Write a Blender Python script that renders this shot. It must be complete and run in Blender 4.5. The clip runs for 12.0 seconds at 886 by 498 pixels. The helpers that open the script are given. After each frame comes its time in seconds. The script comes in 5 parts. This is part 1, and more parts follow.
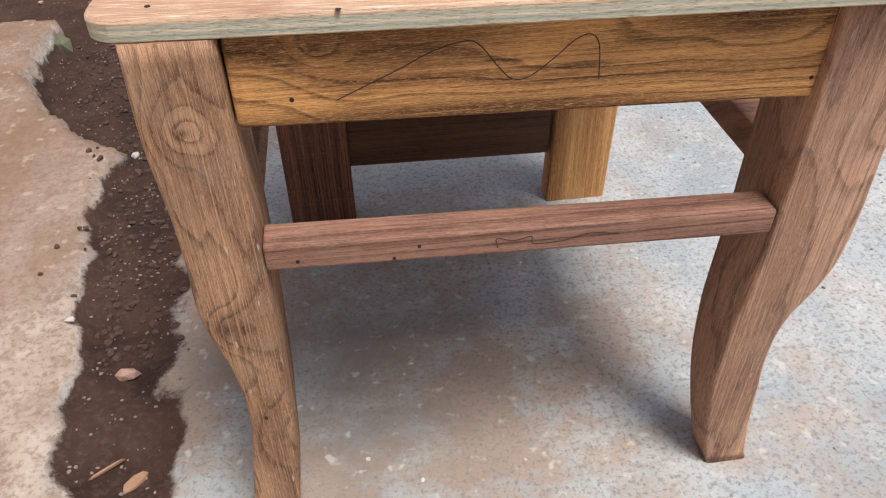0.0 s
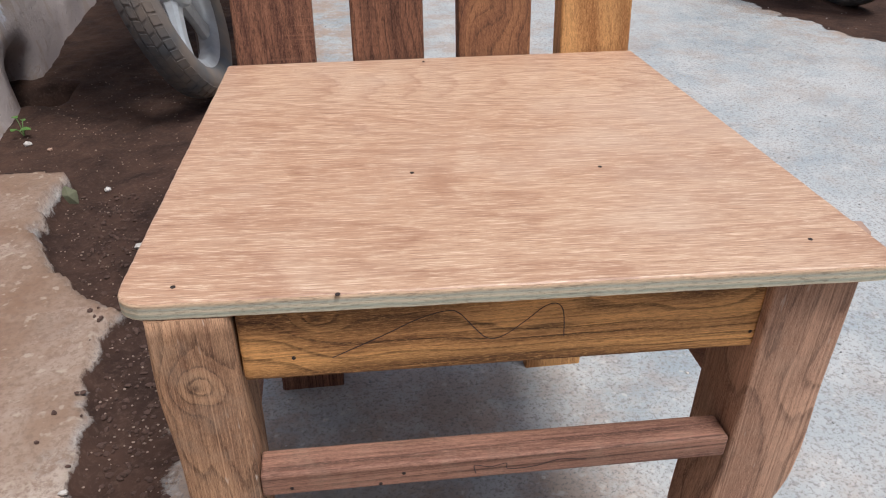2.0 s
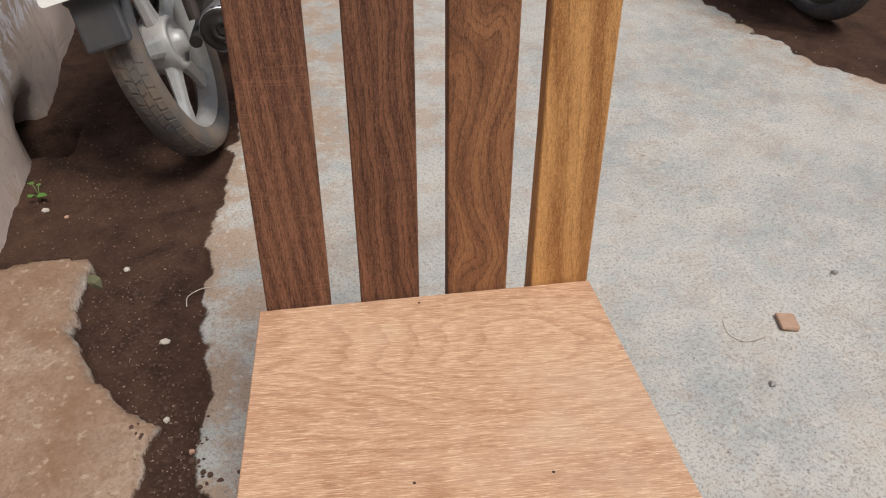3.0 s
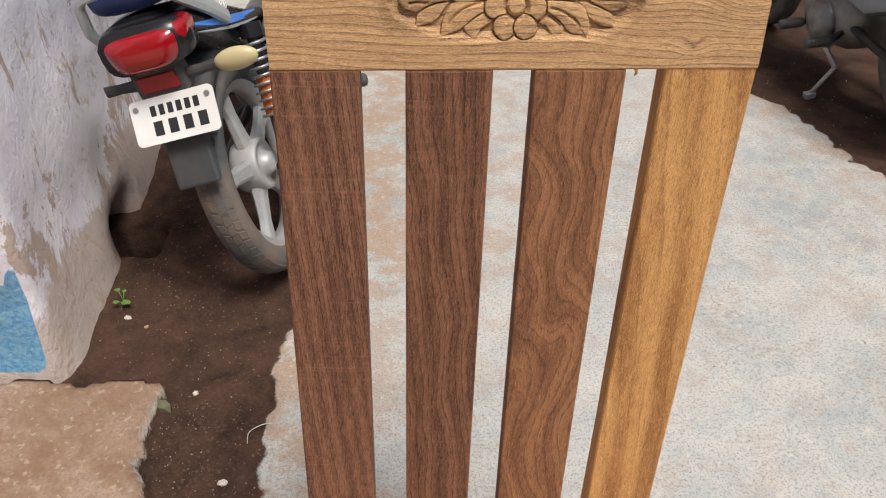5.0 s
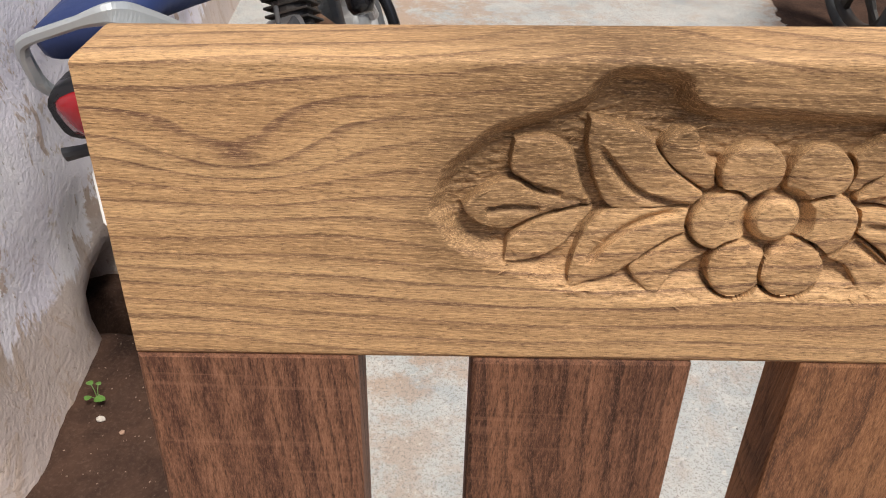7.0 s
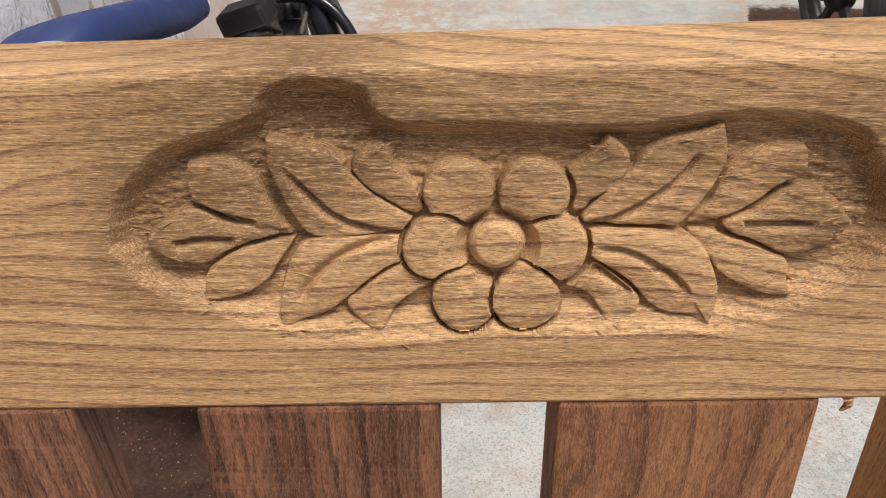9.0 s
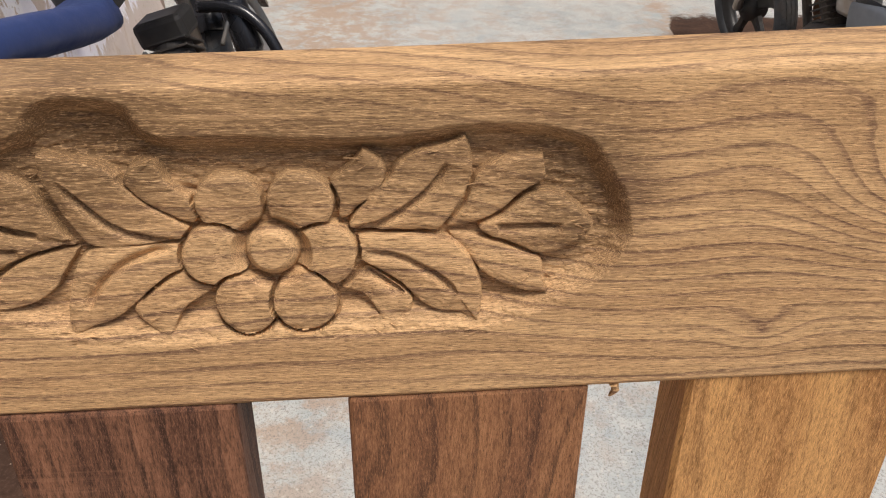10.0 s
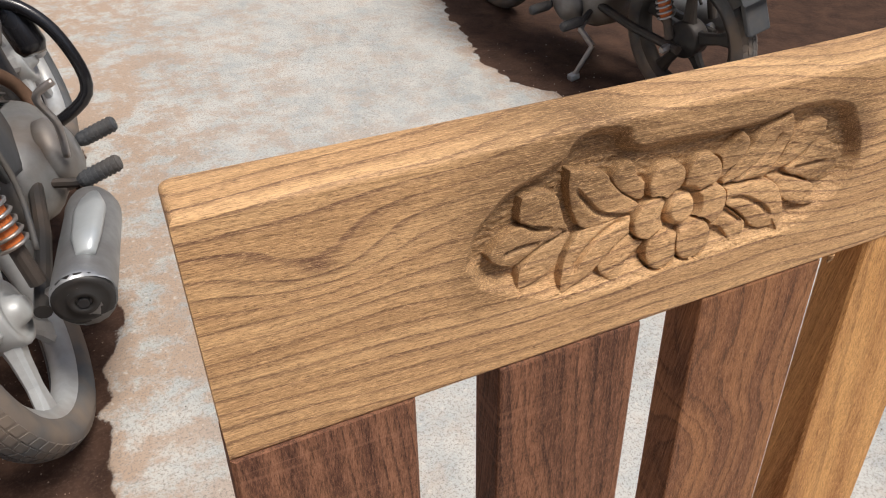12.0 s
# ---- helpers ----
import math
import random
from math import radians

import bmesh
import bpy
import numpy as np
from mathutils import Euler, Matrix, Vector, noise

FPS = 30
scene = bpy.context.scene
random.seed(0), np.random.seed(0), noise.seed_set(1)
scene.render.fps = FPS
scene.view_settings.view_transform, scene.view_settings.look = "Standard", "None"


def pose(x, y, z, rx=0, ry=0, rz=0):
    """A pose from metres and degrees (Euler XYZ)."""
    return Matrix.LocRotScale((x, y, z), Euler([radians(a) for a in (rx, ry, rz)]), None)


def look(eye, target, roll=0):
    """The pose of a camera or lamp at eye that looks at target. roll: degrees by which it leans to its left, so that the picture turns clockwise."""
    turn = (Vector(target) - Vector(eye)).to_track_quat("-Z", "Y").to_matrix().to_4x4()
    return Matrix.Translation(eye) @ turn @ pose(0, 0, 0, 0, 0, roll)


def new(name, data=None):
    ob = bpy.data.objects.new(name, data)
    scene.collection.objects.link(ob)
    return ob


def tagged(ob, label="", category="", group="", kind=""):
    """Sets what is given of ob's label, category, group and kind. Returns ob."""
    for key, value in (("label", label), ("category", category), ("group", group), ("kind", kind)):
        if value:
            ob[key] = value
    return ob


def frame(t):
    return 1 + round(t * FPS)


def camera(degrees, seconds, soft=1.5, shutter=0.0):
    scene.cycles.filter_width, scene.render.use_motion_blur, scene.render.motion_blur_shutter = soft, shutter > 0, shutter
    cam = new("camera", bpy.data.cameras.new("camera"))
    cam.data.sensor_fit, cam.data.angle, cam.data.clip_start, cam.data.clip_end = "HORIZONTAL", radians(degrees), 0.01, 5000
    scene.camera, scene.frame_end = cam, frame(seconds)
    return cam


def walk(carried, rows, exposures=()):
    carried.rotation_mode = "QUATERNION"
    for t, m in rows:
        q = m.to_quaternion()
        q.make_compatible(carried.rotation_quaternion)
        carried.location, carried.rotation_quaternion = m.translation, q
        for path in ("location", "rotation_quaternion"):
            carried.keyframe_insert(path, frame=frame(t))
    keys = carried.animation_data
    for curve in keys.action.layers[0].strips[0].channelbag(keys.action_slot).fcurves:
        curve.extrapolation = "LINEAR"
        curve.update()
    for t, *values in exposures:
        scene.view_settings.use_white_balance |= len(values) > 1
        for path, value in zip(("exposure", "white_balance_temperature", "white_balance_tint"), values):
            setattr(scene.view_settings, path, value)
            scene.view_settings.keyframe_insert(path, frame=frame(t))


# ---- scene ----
cam = camera(61.3, 12.0, soft=1.1)
PATH = [
    (0, (0.663, 0.721, 0.592), (0.862, 2.25, -0.682), -0.9),
    (0.5, (0.662, 0.716, 0.61), (0.874, 2.3, -0.593), -0.6),
    (1, (0.671, 0.719, 0.622), (0.898, 2.353, -0.51), -0.3),
    (1.5, (0.673, 0.712, 0.64), (0.917, 2.383, -0.432), 0.1),
    (2, (0.666, 0.728, 0.698), (0.925, 2.408, -0.356), 0.6),
    (2.5, (0.663, 0.773, 0.915), (0.943, 2.365, -0.262), 1.6),
    (2.7, (0.657, 0.788, 1.004), (0.951, 2.338, -0.223), 2.0),
    (4.3, (0.661, 0.858, 1.357), (0.889, 2.357, 0.052), 3.8),
    (4.5, (0.688, 0.896, 1.362), (0.848, 2.418, 0.077), 2.8),
    (5, (0.686, 0.987, 1.354), (0.782, 2.562, 0.126), 2.7),
    (5.5, (0.624, 1.128, 1.346), (0.772, 2.712, 0.134), 3.8),
    (5.8, (0.606, 1.192, 1.33), (0.787, 2.779, 0.127), 4.3),
    (6, (0.62, 1.244, 1.324), (0.791, 2.822, 0.107), 4.4),
    (6.5, (0.655, 1.36, 1.29), (0.752, 2.939, 0.065), 3.7),
    (6.7, (0.661, 1.394, 1.276), (0.713, 2.972, 0.047), 3.2),
    (8.3, (0.729, 1.45, 1.25), (0.644, 3.05, 0.053), -0.6),
    (8.5, (0.737, 1.447, 1.249), (0.685, 3.063, 0.071), -0.2),
    (9, (0.763, 1.442, 1.251), (0.753, 3.067, 0.085), -0.1),
    (9.5, (0.792, 1.438, 1.254), (0.861, 3.064, 0.091), 0.6),
    (10, (0.814, 1.427, 1.26), (0.949, 3.06, 0.112), 1.5),
    (10.5, (0.836, 1.416, 1.265), (0.99, 3.052, 0.126), 1.8),
    (11, (0.816, 1.398, 1.274), (1.005, 3.045, 0.155), 2.2),
    (11.5, (0.712, 1.385, 1.287), (0.983, 3.003, 0.143), 1.6),
    (12, (0.55, 1.413, 1.316), (1.285, 2.815, 0.094), 3.7),
]
walk(cam, [(t, look(eye, target, roll)) for t, eye, target, roll in PATH],
     exposures=[(0, 0.48, 5950, 10), (1.0, 0.42, 5700, 10), (2.0, 0.22, 5750, 10), (2.5, 0.0, 6400, 10), (2.7, 0.0, 6500, 10), (4.3, 0.2, 6500, 10), (5.5, 0.35, 6500, 10), (8.4, 0.26, 6500, 10), (9.5, 0.28, 6500, 10), (10.5, 0.14, 6500, 10), (11.3, 0.22, 6500, 10), (12, 0.35, 6500, 10)])

# ---- world and light ----
world = bpy.data.worlds.new("sky")
scene.world = world
world.use_nodes = True
wt = world.node_tree
sky = wt.nodes.new("ShaderNodeTexSky")
sky.sky_type = "NISHITA"
sky.sun_disc = False
sky.sun_elevation = radians(68)
sky.sun_rotation = radians(147)
sky.air_density, sky.dust_density, sky.ozone_density = 1.0, 4.0, 1.0
wt.links.new(sky.outputs[0], wt.nodes["Background"].inputs[0])
wt.nodes["Background"].inputs[1].default_value = 0.095

sun = new("sun", bpy.data.lights.new("sun", "SUN"))
sun.data.energy, sun.data.angle, sun.data.color = 2.9, radians(22), (1.0, 0.95, 0.88)
sun.matrix_world = look((1.9, -0.45, 5.6), (0.6, 1.4, 0))


# ---- node helpers ----
class Nodes:
    """A small builder for node materials."""

    def __init__(self, name):
        self.mat = bpy.data.materials.new(name)
        self.mat.use_nodes = True
        self.nt = self.mat.node_tree
        self.bsdf = self.nt.nodes["Principled BSDF"]
        self.coord = self.nt.nodes.new("ShaderNodeTexCoord").outputs["Object"]

    def put(self, socket, v):
        if isinstance(v, bpy.types.NodeSocket):
            self.nt.links.new(v, socket)
        elif isinstance(v, (tuple, list)) and len(v) == 3 and socket.type == "RGBA":
            socket.default_value = (*v, 1)
        else:
            socket.default_value = v

    def math(self, op, a, b=0.0, clamp=False):
        n = self.nt.nodes.new("ShaderNodeMath")
        n.operation, n.use_clamp = op, clamp
        self.put(n.inputs[0], a)
        self.put(n.inputs[1], b)
        return n.outputs[0]

    def map(self, v, scale=(1, 1, 1), loc=(0, 0, 0), rot=(0, 0, 0)):
        n = self.nt.nodes.new("ShaderNodeMapping")
        self.put(n.inputs[0], v)
        n.inputs[1].default_value, n.inputs[2].default_value, n.inputs[3].default_value = loc, rot, scale
        return n.outputs[0]

    def noise(self, v, scale, detail=3.0, rough=0.55, distort=0.0):
        n = self.nt.nodes.new("ShaderNodeTexNoise")
        self.put(n.inputs["Vector"], v)
        n.inputs["Scale"].default_value, n.inputs["Detail"].default_value = scale, detail
        n.inputs["Roughness"].default_value, n.inputs["Distortion"].default_value = rough, distort
        return n.outputs["Fac"]

    def voronoi(self, v, scale, feature="F1", out="Distance"):
        n = self.nt.nodes.new("ShaderNodeTexVoronoi")
        n.feature = feature
        self.put(n.inputs["Vector"], v)
        n.inputs["Scale"].default_value = scale
        return n.outputs[out]

    def ramp(self, f, stops):
        n = self.nt.nodes.new("ShaderNodeValToRGB")
        e = n.color_ramp.elements
        while len(e) < len(stops):
            e.new(0.5)
        for k, (p, c) in zip(e, stops):
            k.position = p
            k.color = (*c, 1) if isinstance(c, (tuple, list)) else (c, c, c, 1)
        self.put(n.inputs[0], f)
        return n.outputs[0]

    def mix(self, f, a, b, mode="MIX"):
        n = self.nt.nodes.new("ShaderNodeMix")
        n.data_type, n.blend_type = "RGBA", mode
        self.put(n.inputs[0], f)
        self.put(n.inputs[6], a)
        self.put(n.inputs[7], b)
        return n.outputs[2]

    def sep(self, v):
        n = self.nt.nodes.new("ShaderNodeSeparateXYZ")
        self.put(n.inputs[0], v)
        return n.outputs

    def attr(self, name):
        n = self.nt.nodes.new("ShaderNodeAttribute")
        n.attribute_name = name
        return n.outputs["Fac"]

    def length(self, v, centre, scale):
        m = self.map(v, scale, tuple(-c * s for c, s in zip(centre, scale)))
        n = self.nt.nodes.new("ShaderNodeVectorMath")
        n.operation = "LENGTH"
        self.put(n.inputs[0], m)
        return n.outputs["Value"]

    def done(self, color, rough=0.5, metal=0.0, bump=None, strength=0.3, dist=0.001, **more):
        self.put(self.bsdf.inputs["Base Color"], color)
        self.put(self.bsdf.inputs["Roughness"], rough)
        self.put(self.bsdf.inputs["Metallic"], metal)
        for k, v in more.items():
            self.put(self.bsdf.inputs[k.replace("_", " ")], v)
        if bump is not None:
            n = self.nt.nodes.new("ShaderNodeBump")
            n.inputs["Strength"].default_value, n.inputs["Distance"].default_value = strength, dist
            self.put(n.inputs["Height"], bump)
            self.nt.links.new(n.outputs[0], self.bsdf.inputs["Normal"])
        return self.mat


def wood(name, light, mid, dark, axis, freq, warp, seed, knots=(), rough=0.62, lines=0.75, dust=0.0, broad=0.75, stains_shade=(), scratch=0.0, swirl=0.0, crisp=1.0, saw_marks=0.0, pores=0.35):
    """Sawn timber: growth lines that follow a warped field, streaks, fibres and pores along the grain, knots and dark
    patches of stain or painted shade.
    """
    k = Nodes(name)
    s = seed * 1.37
    p = k.map(k.coord, (1, 1, 1), (s, s * 0.7, s * 0.3))
    x, y, z = k.sep(p)
    if axis == "z":
        across, deep, put = x, y, lambda al, ac: (ac, ac, al)
    else:
        across, deep, put = z, y, lambda al, ac: (al, ac, ac)
    n1 = k.noise(k.map(p, put(1.7, 10)), 1.0, 1.5, 0.45, 0.2)
    n2 = k.noise(k.map(p, put(4.5, 48)), 1.0, 2.0, 0.5)
    field = k.math("ADD", k.math("MULTIPLY", across, freq), k.math("MULTIPLY", deep, freq * 0.7))
    field = k.math("ADD", field, k.math("MULTIPLY", n1, warp))
    field = k.math("ADD", field, k.math("MULTIPLY", n2, 0.3 + warp * 0.03))
    field = k.math("ADD", field, k.math("MULTIPLY", k.noise(k.map(p, put(13, 170)), 1.0, 2.0, 0.55), 0.42))
    if swirl:
        field = k.math("ADD", field, k.math("MULTIPLY", k.noise(k.map(p, put(7, 13)), 1.0, 1.0, 0.4, 0.5), swirl))
    core = rings = None
    for centre, size, amount in knots:
        d2 = k.math("POWER", k.length(k.coord, centre, size), 2.0)
        near = k.math("POWER", 2.718, k.math("MULTIPLY", d2, -1.0))
        field = k.math("ADD", field, k.math("MULTIPLY", near, amount))
        rings = near if rings is None else k.math("MAXIMUM", rings, near)
        c = k.math("POWER", 2.718, k.math("MULTIPLY", d2, -26.0))
        core = c if core is None else k.math("MAXIMUM", core, c)
    saw = k.math("FRACT", field)
    line = k.ramp(saw, [(0.0, 0.0), (0.45, 0.05), (0.74, 0.32), (0.88, 1.0), (0.96, 0.9), (1.0, 0.0)])
    saw2 = k.math("FRACT", k.math("MULTIPLY", field, 2.63))
    vary = k.ramp(k.noise(k.map(p, put(3.0, 26)), 1.0, 3.0), [(0.36, 0.12), (0.62, 1.0)])
    if rings is not None:
        vary = k.math("MAXIMUM", vary, k.math("MULTIPLY", rings, 1.3, True))
    if swirl:
        vary = k.math("MAXIMUM", vary, 0.8)
    line = k.math("MULTIPLY", line, vary)
    line = k.math("MAXIMUM", line, k.math("MULTIPLY", k.ramp(saw2, [(0.6, 0.0), (0.9, 0.42), (1.0, 0.0)]), k.math("SUBTRACT", 1.0, vary)))
    streak = k.ramp(k.math("ADD", k.math("MULTIPLY", k.noise(k.map(p, put(1.6, 30)), 1.0, 9.0, 0.74, 0.1), 0.8), k.math("MULTIPLY", k.math("SINE", k.math("MULTIPLY", field, 1.9)), 0.09)), [(0.30, 0.0), (0.52, 1.0)])
    fibre = k.noise(k.map(p, put(95, 1900)), 1.0, 3.0, 0.7)
    hair = k.noise(k.map(p, put(4.5, 620)), 1.0, 4.0, 0.72, 0.15)
    line = k.math("MULTIPLY", line, k.ramp(hair, [(0.3, 1.0), (0.7, 0.6)]))
    col = k.mix(k.math("MULTIPLY", streak, broad), light, mid)
    col = k.mix(k.math("MULTIPLY", line, lines), col, dark)
    if core is not None:
        col = k.mix(k.math("MULTIPLY", core, 0.8), col, dark)
    # dark patches: heartwood, and on the rail the carved hollow's shade as well
    for centre, size, amount in stains_shade:
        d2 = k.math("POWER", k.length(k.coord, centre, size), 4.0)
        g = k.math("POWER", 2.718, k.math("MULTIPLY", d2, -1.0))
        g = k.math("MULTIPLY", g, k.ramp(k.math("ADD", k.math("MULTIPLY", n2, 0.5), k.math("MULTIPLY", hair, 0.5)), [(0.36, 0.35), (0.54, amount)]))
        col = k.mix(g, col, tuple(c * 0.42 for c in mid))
    col = k.mix(k.ramp(fibre, [(0.34, 0.55), (0.48, 0.0)]), col, tuple(c * 0.35 for c in mid))
    col = k.mix(k.ramp(fibre, [(0.54, 0.0), (0.68, 0.45)]), col, tuple(min(1, c * 1.4 + 0.01) for c in light))
    col = k.mix(k.ramp(hair, [(0.34, min(0.95, 0.55 * crisp)), (0.48, 0.0)]), col, tuple(c * 0.4 for c in mid))
    col = k.mix(k.ramp(hair, [(0.54, 0.0), (0.7, min(0.9, 0.5 * crisp))]), col, tuple(min(1, c * 1.35 + 0.01) for c in light))
    pore = k.noise(k.map(p, put(380, 3000)), 1.0, 2.0, 0.6)
    col = k.mix(k.ramp(pore, [(0.34, pores), (0.44, 0.0)]), col, tuple(c * 0.5 for c in dark))
    col = k.mix(k.ramp(pore, [(0.57, 0.0), (0.66, pores * 0.8)]), col, tuple(min(1, c * 1.5 + 0.02) for c in light))
    if dust:
        d2 = k.ramp(k.noise(k.coord, 34, 5.0, 0.7), [(0.5, 0.0), (0.72, dust)])
        col = k.mix(d2, col, (0.42, 0.31, 0.22))
    if scratch:
        sc = k.ramp(k.noise(k.map(k.coord, put(40, 240), rot=(0, radians(8), 0)), 1.0, 2.0, 0.5), [(0.69, 0.0), (0.74, scratch)])
        col = k.mix(sc, col, (0.6, 0.5, 0.4))
    if saw_marks:
        sm = k.ramp(k.noise(k.map(p, put(420, 9)), 1.0, 3.0, 0.6), [(0.54, 0.0), (0.68, saw_marks)])
        sm = k.math("MULTIPLY", sm, k.ramp(k.noise(p, 13, 2.0), [(0.42, 0.0), (0.6, 1.0)]))
        col = k.mix(sm, col, tuple(min(1, c * 1.25 + 0.02) for c in light))
    h = k.math("ADD", k.math("MULTIPLY", fibre, 0.5), k.math("MULTIPLY", hair, 0.8))
    h = k.math("ADD", k.math("SUBTRACT", h, k.math("MULTIPLY", line, 0.1)), k.math("MULTIPLY", pore, 0.7))
    return k.done(col, k.ramp(hair, [(0.3, rough + 0.1), (0.7, rough - 0.06)]), bump=h, strength=0.4, dist=0.0007, Specular_IOR_Level=0.22)


def plain(name, color, rough=0.5, metal=0.0, grain=0.25, scale=60, dirt=None, bump=0.15, **more):
    """A plain surface with fine mottling, and dirt in patches."""
    k = Nodes(name)
    n = k.noise(k.coord, scale, 5.0, 0.65)
    m = k.noise(k.coord, scale * 0.13, 3.0, 0.6)
    col = k.mix(k.ramp(n, [(0.35, 0.0), (0.7, grain)]), color, tuple(c * 0.55 for c in color))
    if dirt:
        col = k.mix(k.ramp(m, [(0.45, 0.0), (0.66, 0.75)]), col, dirt)
    return k.done(col, k.ramp(m, [(0.3, max(0.05, rough - 0.08)), (0.7, min(1, rough + 0.14))]), metal, n, bump, 0.0006, **more)


# the chair's base on the ground, and the top rail's own frame
BASE = Vector((0.77, 1.30, 0.0))
RAIL_SLOPE = 0.0325
RAIL_O = Vector((0.7625, 1.6045, 1.0737))
RAIL_X = Vector((1, -0.0075, RAIL_SLOPE)).normalized()
RAIL_Z = Vector((-0.0316, 0.163, 0.986))
RAIL_Z = (RAIL_Z - RAIL_X * RAIL_X.dot(RAIL_Z)).normalized()
RAIL_N = RAIL_Z.cross(RAIL_X).normalized()   # to the back
RAIL_H = 0.107
RAIL_L, RAIL_R = -0.199, 0.235


def rail_at(u, v):
    """A place on the rail's face, from the chair's base."""
    return tuple(RAIL_O + RAIL_X * u + RAIL_Z * v - BASE)


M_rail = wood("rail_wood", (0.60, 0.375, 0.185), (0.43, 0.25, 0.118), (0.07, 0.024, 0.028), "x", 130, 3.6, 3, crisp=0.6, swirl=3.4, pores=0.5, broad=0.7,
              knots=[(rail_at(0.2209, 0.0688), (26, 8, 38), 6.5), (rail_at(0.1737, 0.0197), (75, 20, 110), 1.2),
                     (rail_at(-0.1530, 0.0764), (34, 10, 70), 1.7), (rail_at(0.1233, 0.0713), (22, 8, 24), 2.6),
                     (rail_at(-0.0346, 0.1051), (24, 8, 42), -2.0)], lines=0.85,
              # dark heartwood in the carved hollow, with the hollow's shade painted in
              stains_shade=[(rail_at(-0.062, 0.080), (24, 12, 32), 0.9), (rail_at(-0.030, 0.096), (34, 12, 50), 1.0), (rail_at(0.112, 0.072), (46, 12, 36), 0.95),
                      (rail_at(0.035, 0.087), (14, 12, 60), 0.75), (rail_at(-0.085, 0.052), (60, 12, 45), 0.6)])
M_slat = [wood("slat_wood", (0.25, 0.118, 0.068), (0.085, 0.036, 0.024), (0.018, 0.008, 0.008), "z", 210, 2.6, 11, lines=0.85, broad=0.8, crisp=1.2, saw_marks=0.35),
          wood("slat_wood", (0.235, 0.108, 0.06), (0.075, 0.033, 0.021), (0.016, 0.008, 0.007), "z", 120, 5.2, 17, lines=0.85, broad=0.8, crisp=1.1, swirl=4.0, saw_marks=0.25),
          wood("slat_wood", (0.33, 0.155, 0.072), (0.14, 0.06, 0.034), (0.028, 0.013, 0.011), "z", 75, 6.0, 23, lines=0.7, broad=0.75, crisp=0.8, swirl=9.0),
          wood("post_wood", (0.62, 0.335, 0.125), (0.3, 0.125, 0.042), (0.11, 0.045, 0.02), "z", 70, 3.0, 31, lines=0.5, broad=0.9, crisp=0.7)]
M_leg = wood("leg_wood", (0.50, 0.29, 0.16), (0.19, 0.092, 0.052), (0.04, 0.021, 0.016), "z", 62, 7.0, 5, lines=0.85, swirl=5.0, dust=0.3, rough=0.72,
             knots=[((-0.2, -0.21, 0.385), (60, 10, 60), 2.4), ((-0.205, -0.21, 0.235), (50, 10, 42), 2.6)], scratch=0.8)
M_leg2 = wood("leg_wood", (0.54, 0.315, 0.20), (0.29, 0.155, 0.098), (0.07, 0.036, 0.028), "z", 52, 7.5, 8, lines=0.75, swirl=5.0, dust=0.2, rough=0.72, scratch=0.4)
M_apron = wood("apron_wood", (0.72, 0.36, 0.12), (0.19, 0.078, 0.03), (0.02, 0.010, 0.008), "x", 80, 8.5, 14, lines=0.95, broad=0.9, crisp=0.8, swirl=5.0,
               knots=[((-0.125, -0.2, 0.425), (60, 8, 80), 1.9), ((0.02, -0.2, 0.405), (9, 8, 60), 1.6)],
               stains_shade=[((-0.07, -0.2, 0.374), (6, 5, 62), 1.0), ((-0.11, -0.2, 0.43), (10, 5, 70), 0.9), ((0.13, -0.2, 0.428), (14, 5, 80), 0.8)])
M_str = wood("stretcher_wood", (0.34, 0.175, 0.115), (0.17, 0.082, 0.056), (0.03, 0.015, 0.013), "x", 120, 2.4, 19, lines=0.85, dust=0.2)
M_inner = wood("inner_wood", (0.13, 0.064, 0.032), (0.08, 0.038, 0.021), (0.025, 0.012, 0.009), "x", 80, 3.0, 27)


